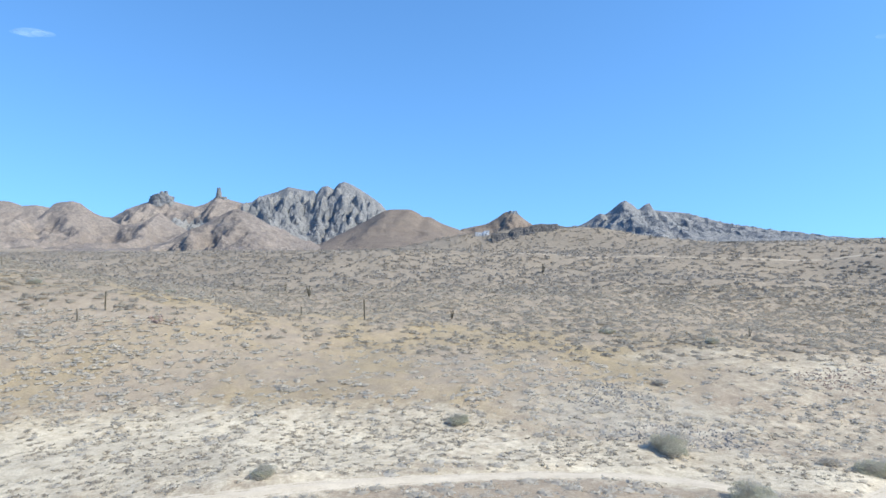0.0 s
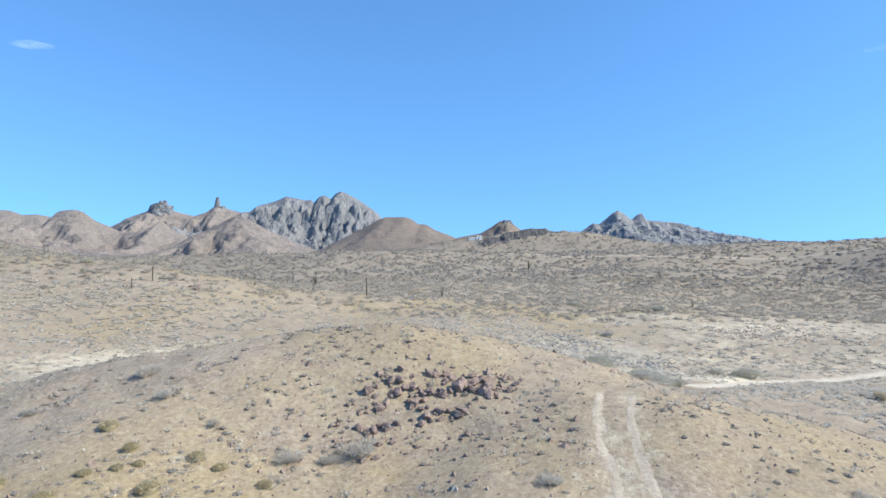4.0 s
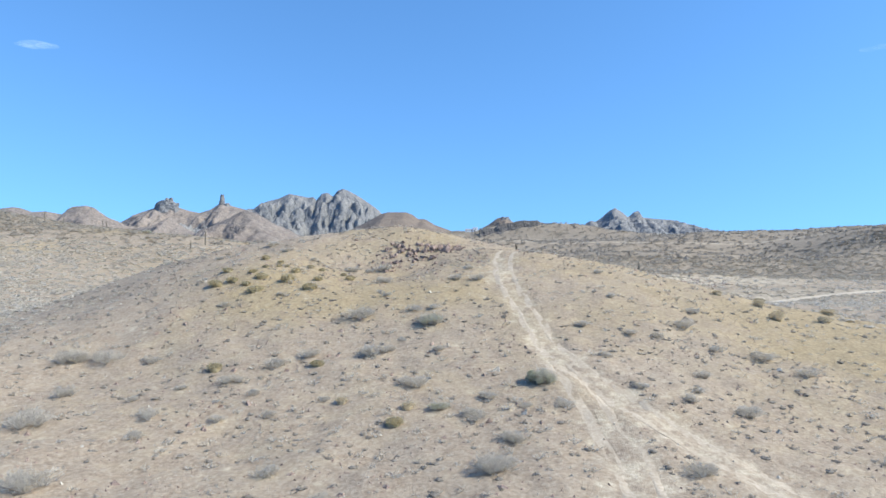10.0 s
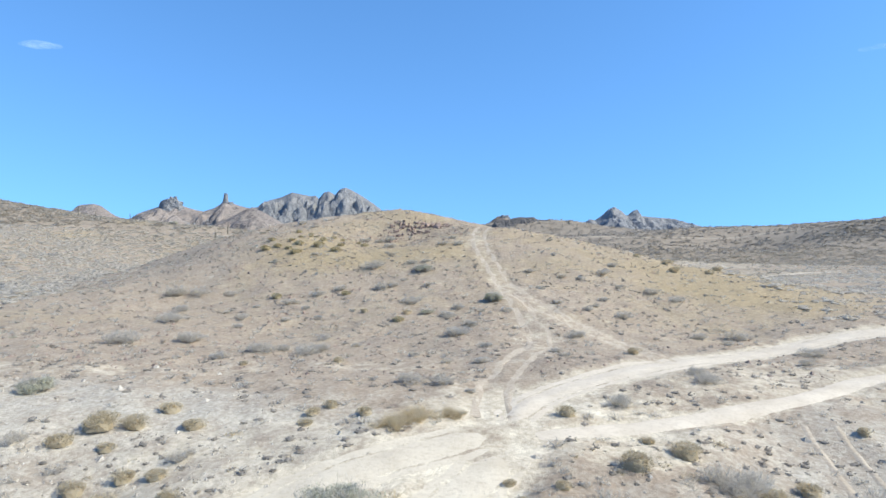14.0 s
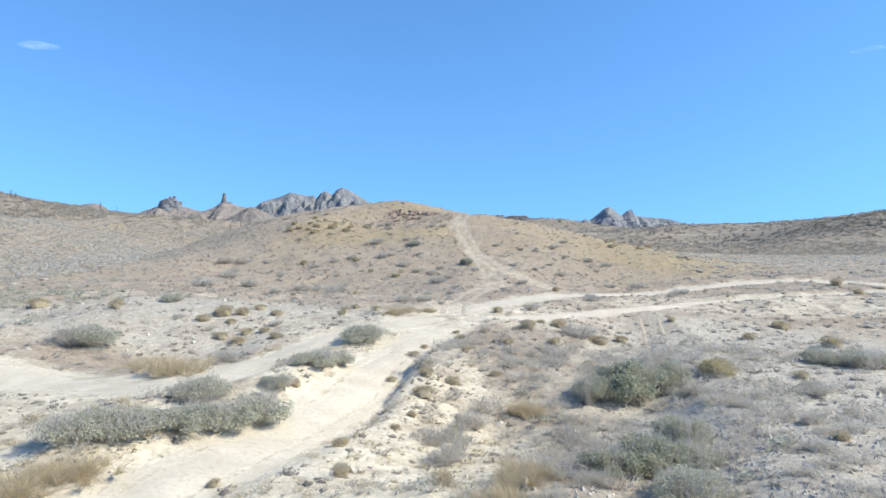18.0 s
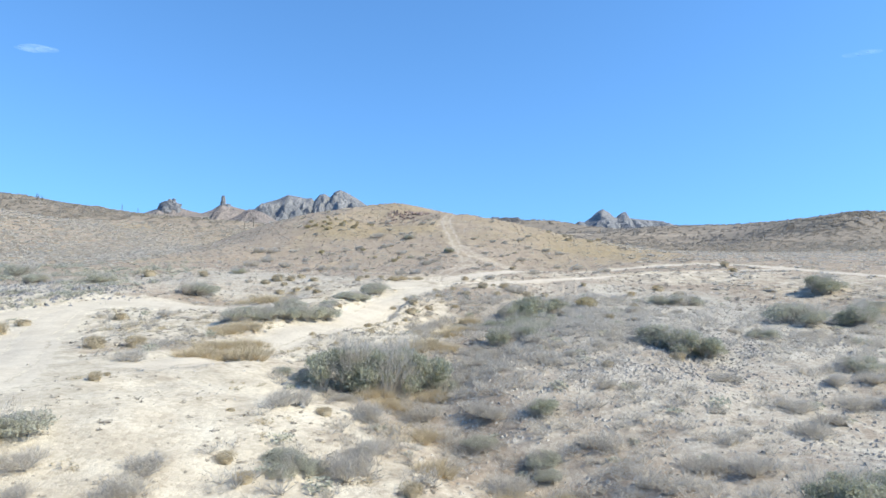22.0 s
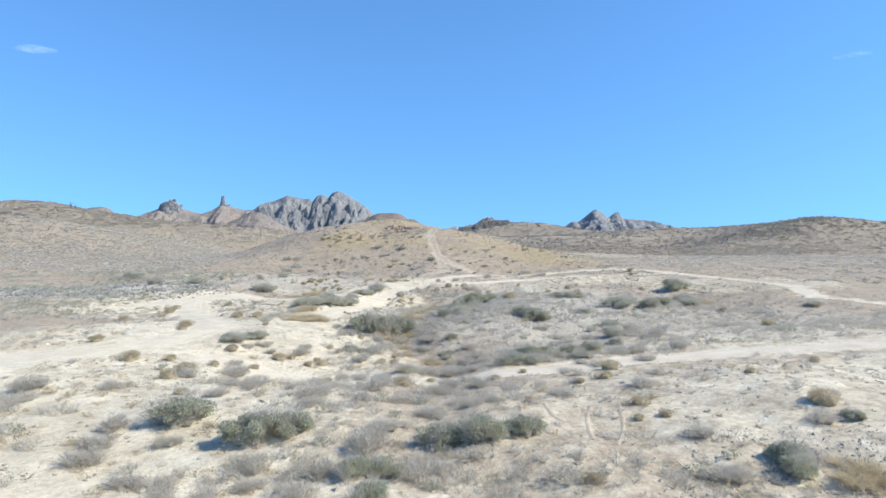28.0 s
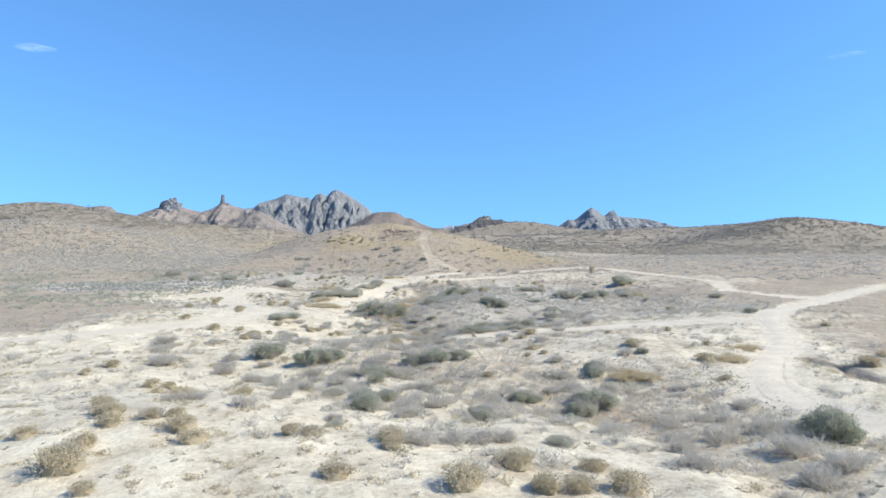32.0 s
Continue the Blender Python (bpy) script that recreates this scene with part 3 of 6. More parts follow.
# ---- hills and mountains beyond the ground sheet ----
def build_mountain(name, crest, y0, depth, material, label, foot, step, crag, gully, seed, back=0.7):
    """A ridge whose crest line runs at y0: crest gives (x, height) places. crag: height of the broken rock; gully: depth of the runnels as a share of the height."""
    cx, cz = np.array(crest, float).T
    xs = np.arange(cx[0] - depth * 0.5, cx[-1] + depth * 0.5, step)
    ys = np.concatenate([np.arange(y0 - depth, y0, step), np.arange(y0, y0 + depth * back, step * 1.5)])
    x, y = np.meshgrid(xs, ys)
    d = np.clip(np.abs(y - y0) / np.where(y < y0, depth, depth * back), 0, 1)
    warp = 0.16 * depth * fbm(x, y, depth * 0.45, 3, seed)
    ridge = np.interp(x + warp * smooth(0.08, 0.4, d), cx, cz)
    run = 1 - d
    top = np.maximum(ridge - foot, 0)
    reach = np.minimum(1, 2.6 * d) * run ** 0.6
    spurs = ridged(x + warp * 1.4 + 0.25 * (y - y0), y * 0.38, depth * 0.3, 3, seed + 5) - 0.68
    small = ridged(x + 0.5 * warp, y * 0.6, depth * 0.085, 3, seed + 7) - 0.68
    z = foot + top * run ** 1.1 * (0.72 + 0.28 * run) + gully * top * reach * (np.where(spurs > 0, 0.4 * spurs, spurs) + 0.3 * small)
    z = z + crag * (ridged(x + 0.3 * warp, y * 0.8, depth * 0.11, 5, seed + 11) + 0.5 * fbm(x, y, depth * 0.04, 3, seed + 13) - 0.66) * np.minimum(1, top / 30) * smooth(0.0, 0.1, d) * run ** 0.5
    z = z - 6 * smooth(0.75, 1.0, d)
    me = mesh_from(name, np.stack([x.ravel(), y.ravel(), z.ravel()], 1), grid_faces(len(xs), len(ys)), material, material not in (HAZED_CRAG, SHADED_SCRUB))
    return tagged(new(name, me), label, "mountain", kind="structure")


build_mountain("right_mountain", [(438, 30.2), (469, 51.1), (511, 72.1), (553, 101.4), (574, 97.2), (595, 111.9), (626, 139.1), (647, 149.6), (675, 132.8), (696, 114.0), (721, 134.9), (737, 139.1), (752, 114.0), (784, 109.8), (867, 103.5), (972, 76.3), (1056, 55.3), (1161, 38.6), (1223, 23.9), (1286, 3.0), (1391, -28.5)], 2345, 520, HAZED_CRAG,
               "distant double-peaked haze-grey rock mountain with a long sloping shoulder", 10, 6, 22, 1.3, 101)
build_mountain("butte_range", [(-1407, 85.9), (-1315, 105.9), (-1223, 116.6), (-1200, 113.6), (-1169, 102.8), (-1130, 104.3), (-1069, 93.6), (-992, 78.2), (-923, 70.5), (-869, 98.2), (-826, 112.0), (-800, 119.7), (-765, 119.7), (-743, 112.0), (-716, 104.3), (-693, 99.7), (-662, 109.0), (-648, 118.2), (-637, 125.8), (-627, 128.9), (-614, 124.3), (-597, 118.2), (-562, 109.0), (-539, 112.0), (-485, 90.5), (-362, 47.5)], 1720, 380, TAN_HILL,
               "far tan ridge with a flat butte and a thin rock spire", 5, 4, 6, 1.8, 111)
build_mountain("rock_mountain", [(-547, 68.7), (-524, 102.6), (-502, 120.3), (-480, 127.7), (-451, 135.0), (-421, 148.3), (-392, 142.4), (-370, 138.0), (-355, 139.5), (-348, 130.6), (-333, 148.3), (-318, 151.3), (-303, 140.9), (-289, 157.2), (-274, 161.6), (-259, 155.7), (-230, 139.5), (-208, 124.7), (-193, 114.4), (-178, 102.6), (-156, 76.1), (-134, 46.6), (-82, 9.8)], 1650, 330, HAZED_CRAG,
               "large craggy haze-grey rock mountain with deep gullies", 5, 3.5, 46, 1.4, 121)
build_mountain("knob_hill", [(-9, 23.0), (36, 39.4), (96, 51.4), (125, 67.8), (145, 82.7), (163, 85.7), (178, 79.7), (200, 61.8), (222, 46.9), (290, 26.0)], 1670, 170, BROWN_HILL,
               "small far brown hill with a rocky knob on top", 14, 4, 8, 1, 131)
build_mountain("tan_hill", [(-982, 60.9), (-920, 69.1), (-858, 60.9), (-807, 42.4), (-771, 38.3), (-746, 55.8), (-725, 79.4), (-715, 83.5), (-689, 85.6), (-674, 81.5), (-663, 73.2), (-648, 63.0), (-627, 54.8), (-602, 42.4), (-571, 44.5), (-548, 52.7), (-530, 65.0), (-518, 56.8), (-499, 42.4), (-468, 28.1), (-427, 9.6)], 1150, 330, TAN_HILL,
               "bare tan hill with eroded runnels in front of the range", 2, 3.5, 9, 2.4, 141)
build_mountain("pointed_hill", [(-376, 7.4), (-347, 18.1), (-319, 34.6), (-286, 51.7), (-274, 57.4), (-265, 56.0), (-254, 52.4), (-226, 36.0), (-197, 23.1), (-176, 13.1), (-140, 0.3)], 800, 200, TAN_HILL,
               "bare tan pointed hill with a dark rocky crown", 3, 3, 7, 2.2, 151)
build_mountain("brown_cone", [(-260, -14.9), (-209, 3.9), (-167, 25.1), (-124, 46.4), (-100, 60.0), (-90, 62.6), (-60, 62.6), (-49, 58.3), (-41, 51.5), (-29, 51.5), (-14, 42.2), (12, 32.8), (55, 12.4)], 953, 230, BROWN_HILL,
               "smooth rounded brown hill covered with low scrub", 3, 4, 2, 0.4, 161)


def crag_block(name, x, y, z, wide, deep, tall, seed, label, taper=0.75):
    """A steep-sided block of broken rock that crowns a ridge."""
    n, m = 26, 12
    a = np.linspace(0, 2 * np.pi, n, endpoint=False)
    rows = []
    for k in range(m):
        t = k / (m - 1)
        r = (1 - (1 - taper) * t) * (1 + 0.32 * fbm(np.cos(a) * 2 + seed, np.sin(a) * 2 + 3 * t, 0.8, 3, seed))
        if k == m - 1:
            r = r * 0.45
        rows.append(np.stack([x + wide / 2 * r * np.cos(a), y + deep / 2 * r * np.sin(a), z + tall * min(t * 1.08, 1) * (1 + 0.3 * fbm(np.cos(a) + seed, np.sin(a), 0.7, 2, seed + 3))], 1))
    rows.append(np.repeat([[x, y, z + tall]], n, 0))
    v = np.concatenate(rows)
    f = [(j * n + k, j * n + (k + 1) % n, (j + 1) * n + (k + 1) % n, (j + 1) * n + k) for j in range(m) for k in range(n)]
    tagged(new(name, mesh_from(name, v, f, HAZED_CRAG)), label, "rock formation", kind="structure")


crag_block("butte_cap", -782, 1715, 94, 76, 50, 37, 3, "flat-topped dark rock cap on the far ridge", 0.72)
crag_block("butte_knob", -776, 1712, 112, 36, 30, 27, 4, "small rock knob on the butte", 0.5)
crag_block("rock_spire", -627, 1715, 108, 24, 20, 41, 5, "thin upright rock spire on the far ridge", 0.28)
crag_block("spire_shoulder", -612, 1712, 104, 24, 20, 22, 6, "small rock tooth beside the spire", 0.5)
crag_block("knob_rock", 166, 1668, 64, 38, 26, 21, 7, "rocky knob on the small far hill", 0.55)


# ---- plants ----
rng = np.random.default_rng(7)


def unit(v):
    return v / np.maximum(np.linalg.norm(v, axis=-1, keepdims=True), 1e-9)


def blades(start, end, width, gen):
    """Thin upright triangles from start to end."""
    way = end - start
    side = unit(np.cross(way, gen.normal(size=way.shape))) * (np.broadcast_to(width, len(way))[:, None] * 0.5)
    v = np.stack([start - side, start + side, end], 1).reshape(-1, 3)
    return v, np.arange(len(v)).reshape(-1, 3)


def leaves(at, size, gen, up=0.4):
    """Small pointed leaves with any tilt."""
    a = unit(gen.normal(size=at.shape) + [0, 0, up])
    b = unit(np.cross(a, gen.normal(size=at.shape)))
    s = np.broadcast_to(size, len(at))[:, None]
    v = np.stack([at - b * s * 0.45, at + b * s * 0.45, at + a * s * 1.25], 1).reshape(-1, 3)
    return v, np.arange(len(v)).reshape(-1, 3)


def joined(*pieces):
    verts, faces, n = [], [], 0
    for v, f in pieces:
        verts.append(v)
        faces.append(f + n)
        n += len(v)
    return np.concatenate(verts), np.concatenate(faces)


def lumps(gen, count, spread_r, lump_r, height, n):
    """Places on the upper skins of several lumps that stand together."""
    ang = gen.uniform(0, 2 * np.pi, count)
    r = spread_r * np.sqrt(gen.uniform(0, 1, count))
    size = lump_r * gen.uniform(0.65, 1.15, count)
    c = np.stack([r * np.cos(ang), r * np.sin(ang), height * gen.uniform(0.25, 0.6, count) * (1 - 0.4 * (r / max(spread_r, 1e-6)) ** 2)], 1)
    pick = gen.integers(0, count, n)
    d = unit(gen.normal(size=(n, 3)) * [1, 1, 0.9] + [0, 0, 0.25])
    p = c[pick] + d * (size[pick] * gen.uniform(0.55, 1.05, n) ** 0.6)[:, None] * [1, 1, height * 1.05]
    p[:, 2] = np.maximum(p[:, 2], 0.02)
    return p, pick, c


def stems(gen, n, reach, height, width, fork=2):
    """Bare forked branches that fan out from one root."""
    ang = gen.uniform(0, 2 * np.pi, n)
    tilt = gen.uniform(0.1, 1.0, n) ** 0.7
    tip = np.stack([reach * tilt * np.cos(ang), reach * tilt * np.sin(ang), height * (1.08 - 0.55 * tilt ** 2) * gen.uniform(0.6, 1.0, n)], 1)
    root = gen.normal(size=(n, 3)) * [0.05, 0.05, 0] * reach
    mid = root + (tip - root) * gen.uniform(0.35, 0.6, n)[:, None]
    pieces = [blades(root, tip, width, gen)]
    for k in range(fork):
        a = mid + (tip - mid) * gen.uniform(0, 0.7, n)[:, None]
        b = a + unit(tip - root + gen.normal(size=(n, 3)) * reach * 0.55) * (reach * gen.uniform(0.2, 0.48, n))[:, None]
        b[:, 2] = np.maximum(b[:, 2], 0.03)
        pieces.append(blades(a, b, width * 0.7, gen))
        c = a + (b - a) * gen.uniform(0.3, 0.8, n)[:, None]
        d = c + gen.normal(size=(n, 3)) * reach * 0.16 + [0, 0, 0.06]
        d[:, 2] = np.maximum(d[:, 2], 0.03)
        pieces.append(blades(c, d, width * 0.55, gen))
    return joined(*pieces)


def thicket(gen, clumps, n, reach, height, width, fork):
    """Several fans of branches grown into one another."""
    pieces = []
    for k in range(clumps):
        v, f = stems(gen, n, reach * gen.uniform(0.7, 1.1), height * gen.uniform(0.6, 1.0), width, fork)
        a, r = gen.uniform(0, 6.283), 0.3 * math.sqrt(gen.uniform(0, 1))
        pieces.append((v + [r * math.cos(a), r * math.sin(a), 0], f))
    return joined(*pieces)


# Each kind: half-width 0.5, made in three shapes and shared by all plants of the kind.
def make_sage(gen, n, leaf, flat):
    p, _, c = lumps(gen, 24, 0.4, 0.13, flat, n)
    p[:, :2] += gen.normal(size=(n, 2)) * 0.025
    twigs = thicket(gen, 9, 50, 0.36, flat * 1.05, 0.006, 2)
    return leaves(p, leaf * gen.uniform(0.6, 1.3, n), gen), twigs


def make_dome(gen, n, leaf, flat):
    p, _, c = lumps(gen, 4, 0.12, 0.36, flat, n)
    q = p * gen.uniform(1.0, 1.12, n)[:, None]
    sprigs = blades(p, q + [0, 0, 0.02], leaf * 0.5, gen)
    bm = bmesh.new()
    bmesh.ops.create_icosphere(bm, subdivisions=2, radius=1)
    v = np.array([w.co for w in bm.verts])
    f = np.array([[w.index for w in face.verts] for face in bm.faces])
    bm.free()
    v = v * (1 + 0.35 * fbm(v[:, 0] + 3, v[:, 1] + 2 * v[:, 2], 0.5, 3, int(gen.integers(0, 900))))[:, None] * [0.31, 0.31, 0.56 * flat]
    v[:, 2] = np.maximum(v[:, 2], -0.02)
    return joined((v, f), leaves(p, leaf * gen.uniform(0.6, 1.3, n), gen, 0.9), sprigs), stems(gen, 40, 0.42, flat, 0.01, 1)


def make_straw(gen, n, flat):
    tufts = gen.normal(size=(5 if n < 100 else 30, 2)) * 0.25
    pick = gen.integers(0, len(tufts), n)
    root = np.column_stack([tufts[pick], np.zeros(n)]) + gen.normal(size=(n, 3)) * [0.035, 0.035, 0]
    lean = gen.normal(size=(n, 3)) * [0.16, 0.16, 0]
    flat = flat * gen.uniform(0.4, 1.2, len(tufts))[pick]
    tip = root * 1.15 + lean + np.stack([0 * lean[:, 0], 0 * lean[:, 0], flat * gen.uniform(0.45, 1.0, n)], 1)
    return blades(root, tip, 0.016 if n < 100 else 0.008, gen)


KINDS = {}
for kind, leaf_mat, wood_mat, name, label, category in (
        ("sage", SAGE, TWIG, "sage_bush", "broad grey-green leafy desert bush on dry soil", "bush"),
        ("olive", OLIVE, TWIG, "green_bush", "dense dark green desert bush among grey scrub", "bush"),
        ("yellow", GOLD, TWIG, "yellow_bush", "low rounded yellow-green bush on the stony slope", "bush"),
        ("brown", BROWN, TWIG, "dome_bush", "dome-shaped brown dry bush on pale sand", "bush"),
        ("straw", STRAW, None, "grass_clump", "clump of tall dry straw-yellow grass", "grass"),
        ("twig", None, TWIG, "bare_shrub", "leafless grey shrub of thin tangled twigs", "shrub")):
    shapes = []
    for k in range(4):
        gen = np.random.default_rng(100 + 17 * k + len(kind) * 5 + ord(kind[0]))
        if kind == "sage":
            a, b = make_sage(gen, 6500, 0.02, 0.5)
        elif kind == "olive":
            a, b = make_sage(gen, 8000, 0.021, 0.55)
        elif kind == "yellow":
            a, b = make_dome(gen, 1500, 0.035, 0.55)
        elif kind == "brown":
            a, b = make_dome(gen, 1600, 0.029, 0.55)
        elif kind == "straw":
            a, b = make_straw(gen, 2600, 0.46), None
        else:
            a, b = None, thicket(gen, 6, 50, 0.33, 0.5, 0.0095, 4)
        shapes.append((a and mesh_from("foliage", *a, leaf_mat), b and mesh_from("twig_crown", *b, wood_mat)))
    KINDS[kind] = (shapes, name, label, category)


def plant(kind, x, y, width, taller=1.0):
    shapes, name, label, category = KINDS[kind]
    gen = np.random.default_rng(int(abs(x * 131 + y * 977)) % 100003)
    foliage, branches = shapes[int(gen.integers(0, len(shapes)))]
    ob = new(name, None)
    ob.empty_display_size = 0.3
    tall = taller * width * gen.uniform(0.9, 1.15) * (0.6 if kind == 'straw' and width > 2 else 0.72 if kind == 'twig' else 1.08 if kind == 'olive' else 0.74 if kind == 'sage' and width < 2.2 else 0.84)
    ob.matrix_world = Matrix.Translation((x, y, float(land(x, y)) - 0.03)) @ Matrix.Rotation(gen.uniform(0, 6.28), 4, 'Z') @ Matrix.Diagonal((width * 1.05, width * gen.uniform(0.8, 1.05), tall, 1))
    if foliage:
        part("tuft" if kind == "straw" else "foliage", foliage, ob)
    if branches:
        part("twig_crown", branches, ob)
    tagged(ob, ("large " if width > 3 else "small " if width < 0.9 else "") + label, category, group=category + " of the " + ("hill" if y > -50 else "wash"))


plant("olive", 10.9, -22.9, 2.44)
plant("olive", 56.3, -62.3, 5.00)
plant("olive", 21.0, -75.8, 3.27)
plant("olive", 18.4, -76.8, 4.89)
plant("olive", 16.1, -78.0, 3.01)
plant("olive", 46.2, -84.9, 3.56)
plant("olive", 18.0, -86.6, 3.08)
plant("olive", 43.2, -89.2, 3.52)
plant("olive", 15.5, -89.8, 3.59)
plant("olive", 13.7, -90.6, 2.59)
plant("olive", 14.8, -96.0, 1.46)
plant("olive", 15.2, -96.7, 2.36)
plant("olive", 13.3, -97.3, 2.48)
plant("olive", 23.3, -99.9, 3.34)
plant("olive", 24.3, -101.9, 4.01)
plant("olive", 25.5, -102.3, 2.05)
plant("olive", 7.7, -105.9, 4.15, 1.5)
plant("olive", 3.9, -106.7, 4.08, 1.5)
plant("olive", 5.8, -106.9, 4.15, 1.5)
plant("olive", 13.9, -112.0, 1.80)
plant("olive", 31.1, -114.1, 1.87)
plant("olive", 57.6, -119.6, 1.72)
plant("olive", 27.0, -120.4, 2.59)
plant("olive", 24.7, -121.6, 2.51)
plant("olive", 22.4, -121.6, 2.69)
plant("olive", 20.8, -122.3, 2.56)
plant("olive", 18.4, -128.0, 2.82)
plant("olive", -1.2, -146.4, 3.60)
plant("olive", 33.1, -148.6, 1.24)
plant("olive", 4.8, -148.9, 3.02)
plant("olive", 3.4, -149.3, 3.02)
plant("olive", 16.5, -150.0, 2.16)
plant("olive", 12.5, -150.1, 2.83)
plant("olive", 14.4, -150.7, 2.79)
plant("olive", 28.0, -152.2, 2.09)
plant("olive", 10.1, -153.5, 1.93)
plant("olive", 27.6, -153.5, 2.08)
plant("olive", 8.9, -153.9, 1.92)
plant("olive", 9.9, -156.8, 1.97)
plant("olive", 20.6, -159.5, 1.70)
plant("olive", 21.5, -159.8, 1.51)
plant("olive", 10.9, -161.0, 1.28)
plant("olive", 25.7, -161.1, 3.18)
plant("olive", 9.4, -161.5, 1.73)
plant("olive", 11.2, -161.9, 1.70)
plant("olive", 24.5, -162.3, 2.36)
plant("olive", 9.8, -162.4, 2.21)
plant("olive", 10.0, -163.9, 2.21)
plant("olive", 10.1, -165.9, 2.35)
plant("olive", 17.2, -166.4, 1.67)
plant("olive", 17.1, -168.0, 1.36)
plant("olive", 36.0, -171.3, 3.79)
plant("sage", -72.7, 163.1, 3.52)
plant("sage", 37.5, 150.5, 4.03)
plant("sage", -96.6, 146.0, 3.95)
plant("sage", 57.1, 137.7, 3.69)
plant("sage", 1.3, 86.3, 3.68)
plant("sage", 27.2, 78.8, 5.66)
plant("sage", 27.2, 76.1, 4.09)
plant("sage", 49.0, 72.7, 5.20)
plant("sage", -18.3, 62.2, 2.47)
plant("sage", -18.2, 61.0, 2.67)
plant("sage", 28.5, 59.5, 4.80)
plant("sage", 23.5, 56.8, 2.62)
plant("sage", 31.7, 55.3, 3.32)
plant("sage", 28.0, 54.4, 5.45)
plant("sage", 1.8, 54.1, 3.26)
plant("sage", 8.6, 51.8, 3.14)
plant("sage", -25.4, 51.4, 2.61)
plant("sage", 26.9, 51.3, 6.00)
plant("sage", -29.2, 49.2, 2.32)
plant("sage", 3.1, -11.6, 2.68)
plant("sage", 3.9, -26.2, 1.61)
plant("sage", -18.5, -53.0, 2.72)
plant("sage", -48.0, -54.0, 5.00)
plant("sage", 58.2, -60.2, 5.00)
plant("sage", -31.6, -63.8, 3.72)
plant("sage", -38.8, -65.2, 3.72)
plant("sage", 1.5, -66.9, 3.97)
plant("sage", -18.3, -68.3, 5.00)
plant("sage", 33.5, -70.3, 3.52)
plant("sage", 35.5, -71.9, 4.48)
plant("sage", 1.1, -75.4, 2.34)
plant("sage", 0.0, -77.0, 2.81)
plant("sage", 52.6, -77.1, 3.72)
plant("sage", -1.0, -81.4, 2.36)
plant("sage", 41.6, -81.6, 3.63)
plant("sage", -4.0, -83.4, 3.25)
plant("sage", 50.8, -83.8, 3.72)
plant("sage", -1.2, -85.5, 3.72)
plant("sage", -3.0, -87.0, 3.34)
plant("sage", -5.0, -88.1, 3.45)
plant("sage", 38.6, -88.2, 5.00)
plant("sage", -6.6, -88.8, 3.74)
plant("sage", 17.0, -90.2, 2.86)
plant("sage", 65.7, -90.8, 2.98)
plant("sage", 15.6, -93.5, 2.92)
plant("sage", 31.8, -96.6, 2.58)
plant("sage", 47.0, -103.4, 2.02)
plant("sage", 33.1, -104.4, 2.73)
plant("sage", 0.5, -104.9, 1.65)
plant("sage", 2.0, -105.8, 2.16)
plant("sage", 9.3, -105.9, 3.05)
plant("sage", 31.9, -110.8, 2.87)
plant("sage", 11.0, -113.8, 1.83)
plant("sage", 13.4, -115.5, 1.86)
plant("sage", 13.4, -116.6, 1.47)
plant("sage", 3.9, -118.2, 1.99)
plant("sage", 4.8, -118.5, 1.44)
plant("sage", -5.0, -119.0, 2.85)
plant("sage", 4.0, -119.2, 1.42)
plant("sage", -6.5, -120.9, 3.09)
plant("sage", 22.6, -123.1, 2.48)
plant("sage", 18.3, -124.2, 1.71)
plant("sage", 24.9, -126.0, 1.89)
plant("sage", 20.0, -127.9, 2.50)
plant("sage", 9.9, -128.6, 1.80)
plant("sage", 15.7, -143.3, 1.28)
plant("sage", 21.1, -158.6, 1.94)
plant("sage", 7.0, -159.5, 1.77)
plant("sage", 9.1, -172.4, 1.24)
plant("sage", 20.4, -175.1, 1.60)
plant("yellow", -17.2, 8.7, 1.35)
plant("yellow", -11.5, 6.6, 1.32)
plant("yellow", -14.9, 6.5, 1.11)
plant("yellow", -10.0, 5.9, 0.99)
plant("yellow", -13.8, 5.1, 0.92)
plant("yellow", -7.3, 4.9, 0.95)
plant("yellow", -14.5, 4.3, 0.84)
plant("yellow", -15.8, 3.7, 0.99)
plant("yellow", -19.9, 3.3, 1.57)
plant("yellow", -12.3, 3.0, 1.52)
plant("yellow", -6.3, 2.8, 1.45)
plant("yellow", -16.8, 2.0, 1.26)
plant("yellow", -9.4, 0.7, 1.28)
plant("yellow", -15.4, 0.3, 1.62)
plant("yellow", -18.3, 0.1, 1.60)
plant("yellow", -12.3, -0.4, 2.08)
plant("yellow", -19.8, -0.6, 1.90)
plant("yellow", -16.5, -1.2, 1.25)
plant("yellow", -15.1, -2.7, 2.18)
plant("yellow", -9.6, -2.8, 1.86)
plant("yellow", -13.5, -18.2, 1.66)
plant("yellow", -5.6, -18.6, 1.41)
plant("yellow", 1.0, -27.9, 1.54)
plant("yellow", 24.2, -75.2, 2.60)
plant("straw", 6.2, -55.9, 1.35)
plant("straw", 4.2, -56.5, 2.11)
plant("straw", 3.1, -57.8, 1.78)
plant("straw", -12.2, -71.3, 2.92)
plant("straw", -7.6, -78.0, 3.20)
plant("straw", 12.0, -79.8, 1.88)
plant("straw", 53.2, -81.3, 3.20)
plant("straw", 10.5, -90.5, 1.97)
plant("straw", 11.0, -91.3, 2.02)
plant("straw", -5.2, -91.6, 2.58)
plant("straw", -6.4, -92.4, 2.34)
plant("straw", 9.8, -93.5, 2.41)
plant("straw", -6.4, -93.6, 2.08)
